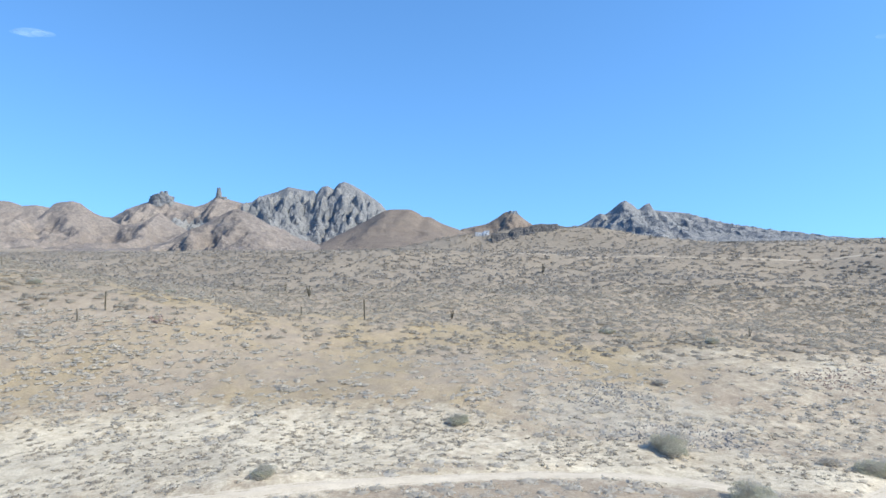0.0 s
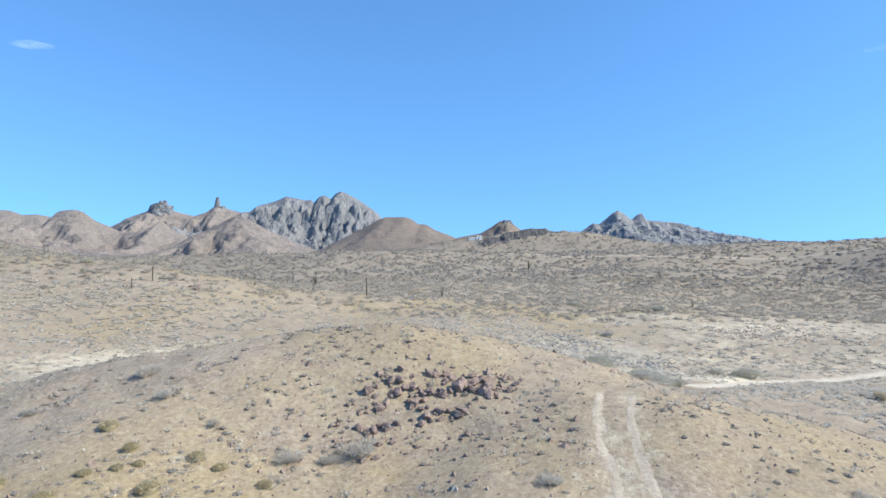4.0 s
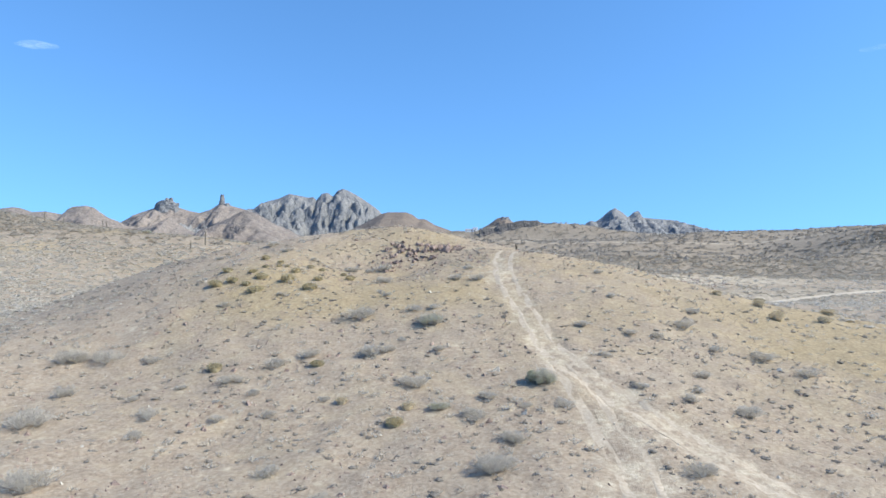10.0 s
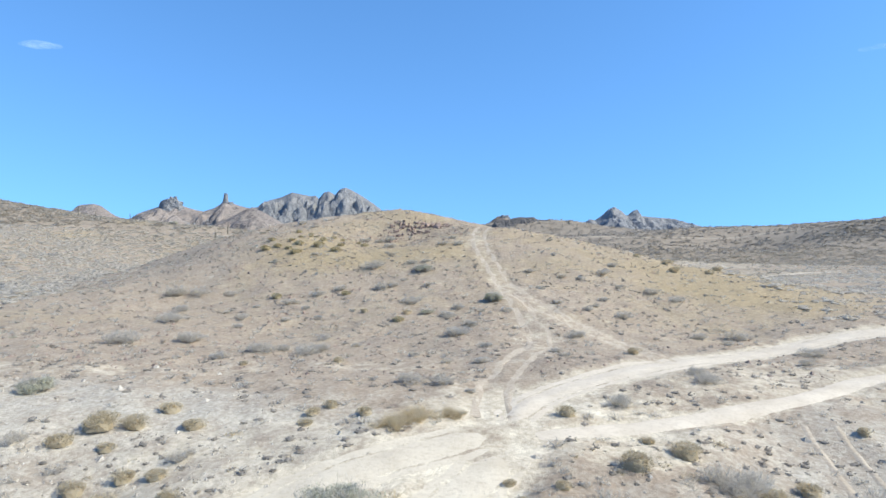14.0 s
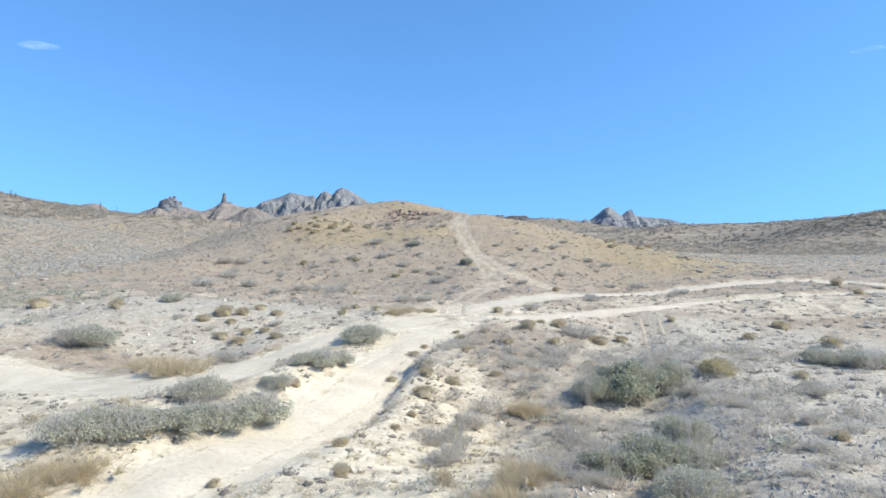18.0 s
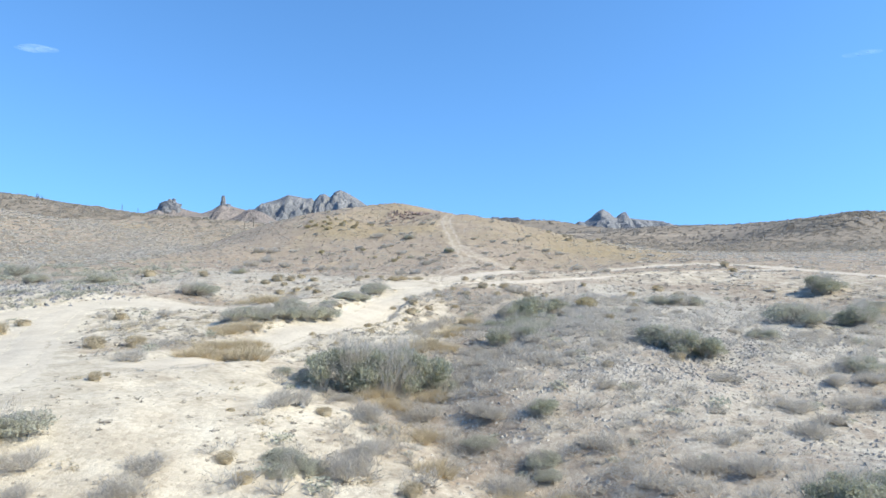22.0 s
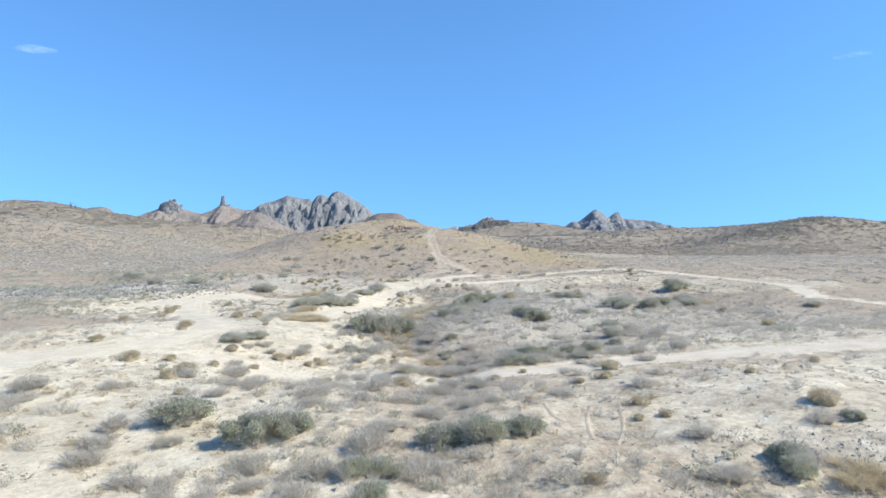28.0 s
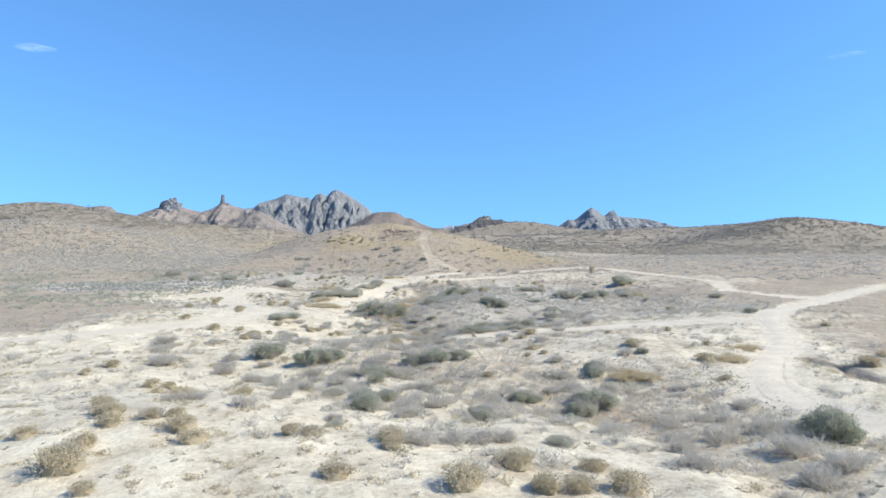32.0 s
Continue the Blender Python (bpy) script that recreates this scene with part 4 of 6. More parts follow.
plant("straw", 8.7, -96.8, 1.69)
plant("straw", -3.4, -97.1, 2.07)
plant("straw", 9.3, -97.8, 2.09)
plant("straw", -4.6, -98.1, 2.55)
plant("straw", 7.8, -98.4, 1.82)
plant("straw", -5.8, -99.0, 2.52)
plant("straw", -2.9, -99.8, 2.22)
plant("straw", -3.7, -101.8, 2.46)
plant("straw", -5.2, -102.0, 2.45)
plant("straw", -2.0, -102.8, 1.89)
plant("straw", 9.0, -107.8, 1.88)
plant("straw", 5.7, -108.2, 1.63)
plant("straw", 6.9, -109.5, 1.77)
plant("straw", 8.6, -113.0, 1.54)
plant("straw", 9.1, -117.2, 1.34)
plant("straw", 11.5, -119.3, 1.71)
plant("straw", 44.2, -144.8, 2.23)
plant("straw", 40.0, -150.4, 2.56)
plant("straw", 30.3, -153.6, 2.19)
plant("straw", 29.9, -154.5, 2.13)
plant("straw", 31.5, -154.6, 2.16)
plant("brown", 56.5, 52.7, 2.60)
plant("brown", 52.9, 44.7, 2.03)
plant("brown", 38.5, 2.2, 1.45)
plant("brown", 33.4, 1.2, 1.34)
plant("brown", 44.1, -0.7, 1.92)
plant("brown", 36.6, -1.4, 1.45)
plant("brown", 37.3, -3.7, 1.52)
plant("brown", 41.2, -5.1, 1.79)
plant("brown", 36.3, -5.3, 1.71)
plant("brown", -2.7, -24.6, 1.01)
plant("brown", 1.8, -25.9, 1.30)
plant("brown", 56.9, -34.4, 2.08)
plant("brown", 20.6, -40.6, 1.34)
plant("brown", 55.1, -41.4, 1.93)
plant("brown", -2.2, -43.3, 1.27)
plant("brown", -8.9, -44.7, 0.85)
plant("brown", -0.6, -54.9, 1.13)
plant("brown", 12.6, -55.4, 1.41)
plant("brown", -22.3, -55.8, 1.50)
plant("brown", -9.2, -55.9, 1.50)
plant("brown", 1.5, -56.2, 1.19)
plant("brown", -1.4, -56.2, 1.10)
plant("brown", 28.2, -56.6, 1.18)
plant("brown", -29.0, -56.7, 2.60)
plant("brown", 37.9, -56.8, 1.96)
plant("brown", -1.5, -57.5, 1.09)
plant("brown", -7.1, -58.1, 1.54)
plant("brown", -21.3, -58.2, 1.56)
plant("brown", -10.1, -58.2, 1.56)
plant("brown", 16.1, -58.4, 0.94)
plant("brown", -11.8, -58.4, 2.32)
plant("brown", 17.5, -59.9, 1.76)
plant("brown", -12.8, -60.1, 1.71)
plant("brown", -10.4, -60.4, 1.14)
plant("brown", 33.3, -60.6, 1.38)
plant("brown", 14.5, -61.9, 1.96)
plant("brown", 22.1, -62.3, 1.38)
plant("brown", -8.3, -62.8, 1.39)
plant("brown", -6.8, -62.9, 1.18)
plant("brown", 8.6, -63.4, 0.78)
plant("brown", -10.1, -63.6, 1.31)
plant("brown", 19.9, -63.6, 1.85)
plant("brown", 38.0, -64.1, 2.08)
plant("brown", 10.8, -64.1, 0.95)
plant("brown", -8.5, -64.5, 1.51)
plant("brown", -5.5, -64.9, 1.28)
plant("brown", 8.9, -65.1, 1.05)
plant("brown", 15.9, -66.2, 1.28)
plant("brown", 12.3, -67.1, 1.17)
plant("brown", 6.2, -67.6, 0.84)
plant("brown", 5.6, -70.2, 1.20)
plant("brown", 9.1, -70.2, 0.84)
plant("brown", 17.2, -71.8, 0.95)
plant("brown", 10.8, -75.0, 1.00)
plant("brown", 6.7, -75.9, 0.83)
plant("brown", 29.0, -76.1, 1.17)
plant("brown", 4.5, -76.5, 0.83)
plant("brown", 8.1, -77.4, 1.14)
plant("brown", 6.6, -77.6, 1.12)
plant("brown", 6.5, -79.7, 1.43)
plant("brown", -0.2, -80.5, 0.94)
plant("brown", 6.0, -82.1, 0.82)
plant("brown", 8.0, -83.2, 0.85)
plant("brown", 29.3, -83.7, 0.96)
plant("brown", 5.3, -84.0, 0.66)
plant("brown", -19.1, -84.2, 1.63)
plant("brown", -25.8, -86.8, 1.57)
plant("brown", 3.2, -87.0, 0.94)
plant("brown", 22.9, -89.5, 0.93)
plant("brown", 3.7, -89.9, 0.82)
plant("brown", 3.8, -90.6, 0.84)
plant("brown", -25.3, -90.7, 1.91)
plant("brown", 7.5, -90.9, 1.08)
plant("brown", -0.6, -91.4, 0.72)
plant("brown", 52.4, -91.7, 1.47)
plant("brown", 2.0, -95.9, 0.81)
plant("brown", -10.8, -98.5, 1.79)
plant("brown", -13.1, -99.2, 1.99)
plant("brown", -22.7, -99.3, 1.25)
plant("brown", 23.0, -103.9, 1.18)
plant("brown", 52.3, -104.0, 2.14)
plant("brown", -24.3, -105.6, 1.61)
plant("brown", 18.2, -106.6, 0.89)
plant("brown", -6.1, -110.9, 0.49)
plant("brown", -6.1, -112.0, 0.89)
plant("brown", 4.3, -112.9, 0.88)
plant("brown", -13.9, -113.8, 2.14)
plant("brown", 0.6, -114.0, 0.47)
plant("brown", -13.0, -116.9, 1.24)
plant("brown", 1.9, -118.5, 0.96)
plant("brown", 13.6, -118.9, 1.17)
plant("brown", 8.4, -119.7, 1.12)
plant("brown", 3.0, -119.9, 0.82)
plant("brown", 8.4, -122.3, 1.11)
plant("brown", 7.3, -122.4, 1.21)
plant("brown", 1.5, -122.7, 0.94)
plant("brown", -0.8, -122.9, 1.29)
plant("brown", 2.0, -123.5, 1.29)
plant("brown", -5.9, -123.5, 1.54)
plant("brown", -1.7, -123.8, 1.68)
plant("brown", -17.6, -124.1, 1.59)
plant("brown", 1.0, -124.3, 1.27)
plant("brown", -3.0, -126.7, 1.24)
plant("brown", 4.6, -127.6, 0.89)
plant("brown", -5.8, -128.4, 1.36)
plant("brown", -9.2, -128.7, 1.52)
plant("brown", -12.1, -129.4, 2.26)
plant("brown", 42.4, -129.9, 1.26)
plant("brown", 60.6, -131.1, 1.61)
plant("brown", 11.9, -131.8, 1.03)
plant("brown", 13.0, -132.2, 1.12)
plant("brown", -6.5, -132.3, 2.07)
plant("brown", 18.9, -132.4, 0.85)
plant("brown", 25.4, -132.5, 1.99)
plant("brown", 4.5, -134.3, 1.35)
plant("brown", 16.5, -134.6, 0.84)
plant("brown", -6.7, -135.1, 1.65)
plant("brown", 9.9, -135.5, 1.64)
plant("brown", 23.9, -136.7, 1.59)
plant("brown", 21.9, -137.5, 1.02)
plant("brown", 32.5, -139.4, 0.98)
plant("brown", -3.7, -140.1, 1.13)
plant("brown", 17.8, -142.9, 0.99)
plant("brown", 23.9, -144.0, 1.38)
plant("brown", 40.8, -144.4, 1.19)
plant("brown", 24.6, -146.3, 0.98)
plant("brown", 23.1, -146.4, 0.91)
plant("brown", 32.9, -146.6, 2.12)
plant("brown", 55.6, -147.7, 1.61)
plant("brown", 37.9, -150.9, 2.48)
plant("brown", 51.3, -152.4, 2.60)
plant("brown", -12.5, -152.6, 1.67)
plant("brown", 18.6, -154.8, 1.22)
plant("brown", 37.0, -156.6, 1.12)
plant("brown", -12.5, -156.7, 1.29)
plant("brown", -4.7, -159.8, 1.60)
plant("brown", -5.8, -160.4, 1.60)
plant("brown", 1.5, -162.9, 1.62)
plant("brown", -3.2, -165.3, 1.05)
plant("brown", -0.9, -167.4, 1.70)
plant("brown", -3.8, -170.8, 1.59)
plant("brown", -2.9, -172.7, 1.28)
plant("brown", 1.2, -173.4, 1.33)
plant("brown", -1.9, -173.5, 1.66)
plant("brown", 0.3, -173.9, 1.33)
plant("brown", -1.4, -174.7, 1.57)
plant("brown", 2.4, -175.3, 2.09)
plant("brown", 7.6, -175.5, 1.49)
plant("brown", 8.6, -175.6, 1.37)
plant("brown", -4.8, -175.8, 1.32)
plant("brown", 12.3, -175.9, 1.66)
plant("brown", 3.5, -176.9, 1.84)
plant("brown", 12.4, -177.1, 1.45)
plant("brown", -1.1, -177.7, 2.03)
plant("brown", 17.9, -178.5, 2.14)
plant("brown", 21.2, -178.5, 1.55)
plant("brown", -0.7, -179.8, 2.59)
plant("brown", 10.4, -180.3, 1.67)
plant("brown", 18.7, -181.1, 1.86)
plant("brown", 20.0, -181.2, 1.64)
plant("brown", 21.8, -181.3, 1.89)
plant("brown", 15.5, -181.4, 2.37)
plant("brown", 1.3, -181.9, 1.14)
plant("twig", 37.1, 111.1, 3.60)
plant("twig", 45.0, 75.4, 3.40)
plant("twig", 16.5, 21.4, 2.05)
plant("twig", -32.8, 17.3, 1.61)
plant("twig", -18.6, 16.0, 2.69)
plant("twig", -15.8, 12.3, 1.49)
plant("twig", -23.8, 11.9, 1.59)
plant("twig", -11.8, 10.2, 1.40)
plant("twig", -2.9, 8.6, 2.60)
plant("twig", -6.9, 7.8, 2.16)
plant("twig", -4.7, 7.8, 1.72)
plant("twig", 6.7, 3.3, 1.53)
plant("twig", 20.8, 2.1, 1.49)
plant("twig", -2.3, 0.7, 2.16)
plant("twig", 5.3, -0.6, 2.07)
plant("twig", 7.3, -1.1, 2.06)
plant("twig", -12.2, -4.0, 1.33)
plant("twig", -1.7, -4.6, 1.40)
plant("twig", -17.2, -5.6, 1.61)
plant("twig", 20.2, -6.0, 1.29)
plant("twig", 27.8, -6.6, 1.75)
plant("twig", 1.4, -8.7, 1.99)
plant("twig", 3.4, -8.7, 1.43)
plant("twig", -3.8, -9.6, 3.40)
plant("twig", 25.8, -9.9, 2.48)
plant("twig", 16.0, -12.1, 1.70)
plant("twig", 20.0, -13.0, 1.41)
plant("twig", 22.4, -13.2, 1.52)
plant("twig", 27.0, -14.2, 1.57)
plant("twig", 30.1, -14.9, 2.39)
plant("twig", -26.3, -15.1, 3.40)
plant("twig", -23.7, -15.1, 3.20)
plant("twig", -20.0, -15.2, 1.86)
plant("twig", -6.8, -16.2, 2.07)
plant("twig", -0.4, -16.5, 1.52)
plant("twig", 3.7, -16.8, 1.33)
plant("twig", -1.9, -16.9, 2.66)
plant("twig", 16.6, -18.0, 1.44)
plant("twig", -9.2, -18.0, 2.25)
plant("twig", 32.2, -18.2, 2.06)
plant("twig", 23.4, -19.7, 1.66)
plant("twig", -11.4, -20.4, 2.09)
plant("twig", -15.0, -20.9, 1.35)
plant("twig", -22.7, -21.9, 2.23)
plant("twig", 1.9, -22.5, 2.34)
plant("twig", -17.6, -22.7, 1.26)
plant("twig", -9.3, -22.9, 1.29)
plant("twig", 21.8, -23.0, 1.31)
plant("twig", 17.7, -23.6, 1.34)
plant("twig", -4.0, -23.9, 1.13)
plant("twig", 7.1, -24.9, 1.90)
plant("twig", 20.4, -25.1, 1.61)
plant("twig", 23.7, -25.8, 2.46)
plant("twig", -7.4, -25.9, 1.37)
plant("twig", -14.8, -26.3, 2.01)
plant("twig", 11.8, -26.3, 1.46)
plant("twig", 9.4, -26.4, 1.30)
plant("twig", -10.4, -26.5, 1.39)
plant("twig", 6.0, -27.6, 2.07)
plant("twig", -21.8, -27.7, 3.40)
plant("twig", -14.6, -29.1, 1.52)
plant("twig", 8.1, -31.1, 2.24)
plant("twig", 32.9, -31.3, 2.55)
plant("twig", 29.4, -31.9, 1.95)
plant("twig", 31.4, -33.1, 1.53)
plant("twig", -5.3, -33.8, 1.66)
plant("twig", 6.8, -34.4, 3.14)
plant("twig", 17.3, -34.7, 2.06)
plant("twig", -16.2, -36.2, 3.01)
plant("twig", -1.8, -36.8, 1.07)
plant("twig", -21.2, -38.2, 3.21)
plant("twig", -7.8, -38.2, 1.72)
plant("twig", -4.6, -38.5, 2.22)
plant("twig", 8.9, -38.6, 1.44)
plant("twig", 35.5, -39.0, 2.74)
plant("twig", -8.8, -39.9, 2.94)
plant("twig", -5.6, -40.2, 2.84)
plant("twig", 14.5, -40.5, 1.43)
plant("twig", 3.3, -41.2, 1.21)
plant("twig", -11.6, -42.1, 1.88)
plant("twig", 33.4, -42.1, 1.67)
plant("twig", 14.8, -42.4, 1.35)
plant("twig", 5.9, -43.9, 1.12)
plant("twig", 8.6, -44.0, 1.55)
plant("twig", 22.8, -47.5, 1.67)
plant("twig", 22.8, -49.5, 2.39)
plant("twig", 3.6, -49.5, 2.16)
plant("twig", 5.5, -50.4, 1.76)
plant("twig", 7.3, -51.7, 1.03)
plant("twig", 16.1, -53.5, 2.04)
plant("twig", -14.8, -60.3, 1.70)
plant("twig", -6.4, -61.2, 1.57)
plant("twig", 18.2, -63.3, 3.08)
plant("twig", 22.0, -69.8, 2.78)
plant("twig", -6.5, -72.8, 2.60)
plant("twig", 21.6, -77.0, 1.99)
plant("twig", 32.4, -78.6, 1.61)
plant("twig", 28.2, -78.7, 1.64)
plant("twig", 21.6, -79.3, 1.83)
plant("twig", 27.3, -80.2, 1.81)
plant("twig", 13.9, -81.1, 1.48)
plant("twig", 8.9, -82.0, 2.60)
plant("twig", 22.0, -82.8, 1.57)
plant("twig", 14.7, -84.5, 1.55)
plant("twig", 7.8, -84.7, 3.08)
plant("twig", 26.4, -84.9, 1.23)
plant("twig", -14.5, -85.0, 1.80)
plant("twig", 23.5, -86.3, 1.61)
plant("twig", 8.0, -87.1, 2.75)
plant("twig", 22.9, -88.2, 1.10)
plant("twig", 21.3, -90.6, 1.41)
plant("twig", 24.5, -91.6, 1.56)
plant("twig", 12.9, -92.2, 1.59)
plant("twig", 30.5, -94.7, 1.59)
plant("twig", 20.8, -95.9, 2.00)
plant("twig", 16.3, -96.6, 1.41)
plant("twig", 11.7, -98.4, 1.55)
plant("twig", 15.4, -99.0, 2.24)
plant("twig", 4.4, -99.3, 2.72)
plant("twig", 12.3, -100.6, 2.07)
plant("twig", 16.6, -100.9, 1.23)
plant("twig", 18.3, -102.6, 0.86)
plant("twig", 16.7, -103.9, 1.23)
plant("twig", -7.9, -105.0, 2.15)
plant("twig", 38.5, -106.2, 2.23)
plant("twig", 32.4, -106.8, 2.23)
plant("twig", 24.5, -106.9, 1.90)
plant("twig", 30.0, -107.0, 1.93)
plant("twig", 34.9, -107.1, 2.23)
plant("twig", 4.4, -109.2, 1.52)
plant("twig", 18.9, -109.3, 1.07)
plant("twig", 17.4, -109.4, 1.43)
plant("twig", 8.2, -110.1, 2.64)
plant("twig", 29.4, -110.1, 2.34)
plant("twig", 25.6, -110.9, 2.08)
plant("twig", 11.5, -111.4, 2.30)
plant("twig", 35.7, -111.5, 3.40)
plant("twig", 6.1, -111.9, 2.67)
plant("twig", 21.7, -112.0, 1.03)
plant("twig", 2.8, -112.4, 2.23)
plant("twig", 26.4, -112.9, 1.83)
plant("twig", 24.8, -114.1, 2.23)
plant("twig", 15.6, -115.2, 2.01)
plant("twig", 6.1, -116.9, 2.05)
plant("twig", 18.7, -117.2, 2.00)
plant("twig", 11.7, -117.4, 2.02)
plant("twig", 20.6, -118.3, 2.21)
plant("twig", 6.4, -118.5, 2.58)
plant("twig", -0.1, -120.0, 1.82)
plant("twig", -3.9, -120.8, 2.01)
plant("twig", 29.2, -121.1, 2.23)
plant("twig", 15.2, -121.3, 1.92)
plant("twig", -0.2, -121.8, 1.96)
plant("twig", 34.6, -121.9, 2.23)
plant("twig", 18.7, -122.0, 2.40)
plant("twig", -4.9, -122.2, 1.58)
plant("twig", -2.8, -122.3, 1.52)
plant("twig", 16.6, -122.3, 2.09)
plant("twig", 5.4, -122.5, 2.45)
plant("twig", 30.5, -123.7, 2.88)
plant("twig", 20.3, -124.2, 2.28)
plant("twig", 28.0, -124.2, 2.74)
plant("twig", -4.6, -126.9, 1.86)
plant("twig", 21.6, -127.4, 2.59)
plant("twig", 29.5, -127.9, 2.23)
plant("twig", 15.6, -128.0, 2.01)
plant("twig", 13.8, -128.1, 2.89)
plant("twig", 11.5, -128.1, 2.10)
plant("twig", 24.0, -129.1, 1.71)
plant("twig", 24.9, -130.4, 1.94)
plant("twig", 3.4, -131.5, 1.92)
plant("twig", -3.0, -131.5, 3.12)
plant("twig", 2.3, -132.7, 1.06)
plant("twig", 9.7, -132.7, 1.96)
plant("twig", 14.5, -133.2, 1.74)
plant("twig", 5.3, -133.3, 1.74)
plant("twig", 2.5, -133.4, 0.89)
plant("twig", 6.9, -133.4, 1.91)
plant("twig", 8.2, -133.5, 1.89)
plant("twig", -5.8, -133.7, 2.55)
plant("twig", 13.4, -135.3, 2.70)
plant("twig", 27.8, -135.6, 1.46)
plant("twig", 8.4, -136.8, 1.98)
plant("twig", 15.3, -137.0, 2.18)
plant("twig", 12.5, -138.5, 2.27)
plant("twig", -8.8, -138.6, 2.23)
plant("twig", 0.4, -138.7, 2.30)
plant("twig", -1.2, -138.7, 1.67)
plant("twig", -14.0, -139.0, 2.93)
plant("twig", 17.1, -139.1, 1.53)
plant("twig", 8.0, -139.4, 2.67)
plant("twig", 2.9, -140.0, 1.14)
plant("twig", 25.4, -140.0, 2.20)
plant("twig", 20.3, -140.6, 2.02)
plant("twig", -1.1, -141.3, 1.91)
plant("twig", 4.9, -141.8, 2.05)
plant("twig", 10.0, -142.0, 1.65)
plant("twig", 14.1, -142.1, 1.98)
plant("twig", -12.4, -142.6, 2.69)
plant("twig", 8.1, -143.0, 1.89)
plant("twig", 14.3, -143.9, 1.79)
plant("twig", 5.6, -144.3, 1.88)
plant("twig", 12.2, -145.2, 2.23)
plant("twig", -4.3, -146.8, 2.27)
plant("twig", 9.7, -147.9, 2.23)
plant("twig", 31.6, -148.5, 2.05)
plant("twig", -0.6, -149.3, 1.88)
plant("twig", 25.1, -149.4, 2.16)
plant("twig", -4.0, -149.5, 2.47)
plant("twig", -9.5, -149.9, 3.40)
plant("twig", 8.9, -150.8, 3.30)
plant("twig", -3.4, -151.5, 2.66)
plant("twig", 4.3, -152.2, 2.10)
plant("twig", 7.0, -153.3, 2.26)
plant("twig", 11.8, -153.5, 2.48)
plant("twig", -0.4, -153.7, 2.12)
plant("twig", 1.1, -153.8, 1.79)
plant("twig", 24.7, -154.0, 2.38)
plant("twig", 4.6, -154.1, 1.72)
plant("twig", 6.8, -155.8, 2.23)
plant("twig", 1.5, -156.1, 2.20)
plant("twig", 28.1, -156.7, 1.59)
plant("twig", 24.8, -157.3, 2.64)
plant("twig", 23.2, -157.8, 2.07)
plant("twig", 17.9, -158.3, 1.82)
plant("twig", 32.8, -158.3, 1.52)
plant("twig", 4.7, -158.3, 2.23)
plant("twig", 13.8, -159.2, 2.23)
plant("twig", 18.4, -160.6, 2.23)
plant("twig", 3.8, -161.6, 2.23)
plant("twig", 15.4, -161.8, 2.05)
plant("twig", 35.7, -162.5, 2.23)
plant("twig", 18.2, -162.8, 2.01)
plant("twig", 21.5, -163.1, 2.23)
plant("twig", 12.9, -163.3, 2.61)
plant("twig", 14.6, -163.7, 2.37)
plant("twig", 4.1, -163.9, 1.71)
plant("twig", 12.4, -165.0, 2.29)
plant("twig", 32.9, -165.8, 2.23)
plant("twig", 29.0, -165.9, 2.15)
plant("twig", 12.7, -167.5, 2.14)
plant("twig", 0.3, -168.1, 1.74)
plant("twig", 34.7, -168.6, 2.23)
plant("twig", -0.7, -168.8, 1.73)
plant("twig", 3.8, -170.4, 2.05)
plant("twig", 28.0, -170.5, 2.33)
plant("twig", 33.4, -171.1, 2.80)
plant("twig", 29.9, -171.1, 2.70)
plant("twig", 8.9, -171.3, 1.62)
plant("twig", 24.2, -172.2, 2.23)
plant("twig", 17.9, -174.9, 1.82)
plant("twig", 16.6, -174.9, 2.06)
plant("twig", 32.2, -175.1, 3.22)
plant("twig", 15.0, -175.3, 2.02)
plant("twig", 26.2, -175.6, 2.31)
plant("twig", 13.6, -176.2, 1.82)
plant("twig", 32.5, -178.0, 3.02)
plant("twig", 25.8, -178.6, 2.19)
plant("twig", 30.3, -179.2, 2.84)


# ---- scrub that nobody could count ----
def scatter(gen, count, x0, x1, y0, y1, keep):
    """Random places in a field, thinned by keep(x, y) from 0 to 1."""
    x, y = gen.uniform(x0, x1, count), gen.uniform(y0, y1, count)
    take = gen.uniform(0, 1, count) < keep(x, y)
    return x[take], y[take]


def seen_from_path(x, y):
    """Within the wedge that opens northwards from the flight line."""
    return np.abs(x - 8) < 0.78 * (y + 214) + 4


def strew(name, shapes, x, y, size, tall, gen, material, label, category, sink=0.02):
    """Many small plants or stones as one mesh."""
    turn = gen.uniform(0, 6.283, len(x))
    z = land(x, y) - sink
    pick = gen.integers(0, len(shapes), len(x))
    vs, fs, n = [], [], 0
    for k, (v, f) in enumerate(shapes):
        at = np.nonzero(pick == k)[0]
        if not len(at):
            continue
        c, s = np.cos(turn[at])[:, None], np.sin(turn[at])[:, None]
        w, h = size[at][:, None], tall[at][:, None]
        vx = x[at][:, None] + w * (c * v[:, 0] - s * v[:, 1])
        vy = y[at][:, None] + w * (s * v[:, 0] + c * v[:, 1])
        vz = z[at][:, None] + h * v[:, 2]
        vs.append(np.stack([vx, vy, vz], -1).reshape(-1, 3))
        fs.append((f[None] + (np.arange(len(at)) * len(v))[:, None, None]).reshape(-1, 3) + n)
        n += len(at) * len(v)
    me = mesh_from(name, np.concatenate(vs), np.concatenate(fs), material)
    tagged(new(name, me), label, category, kind="stuff")


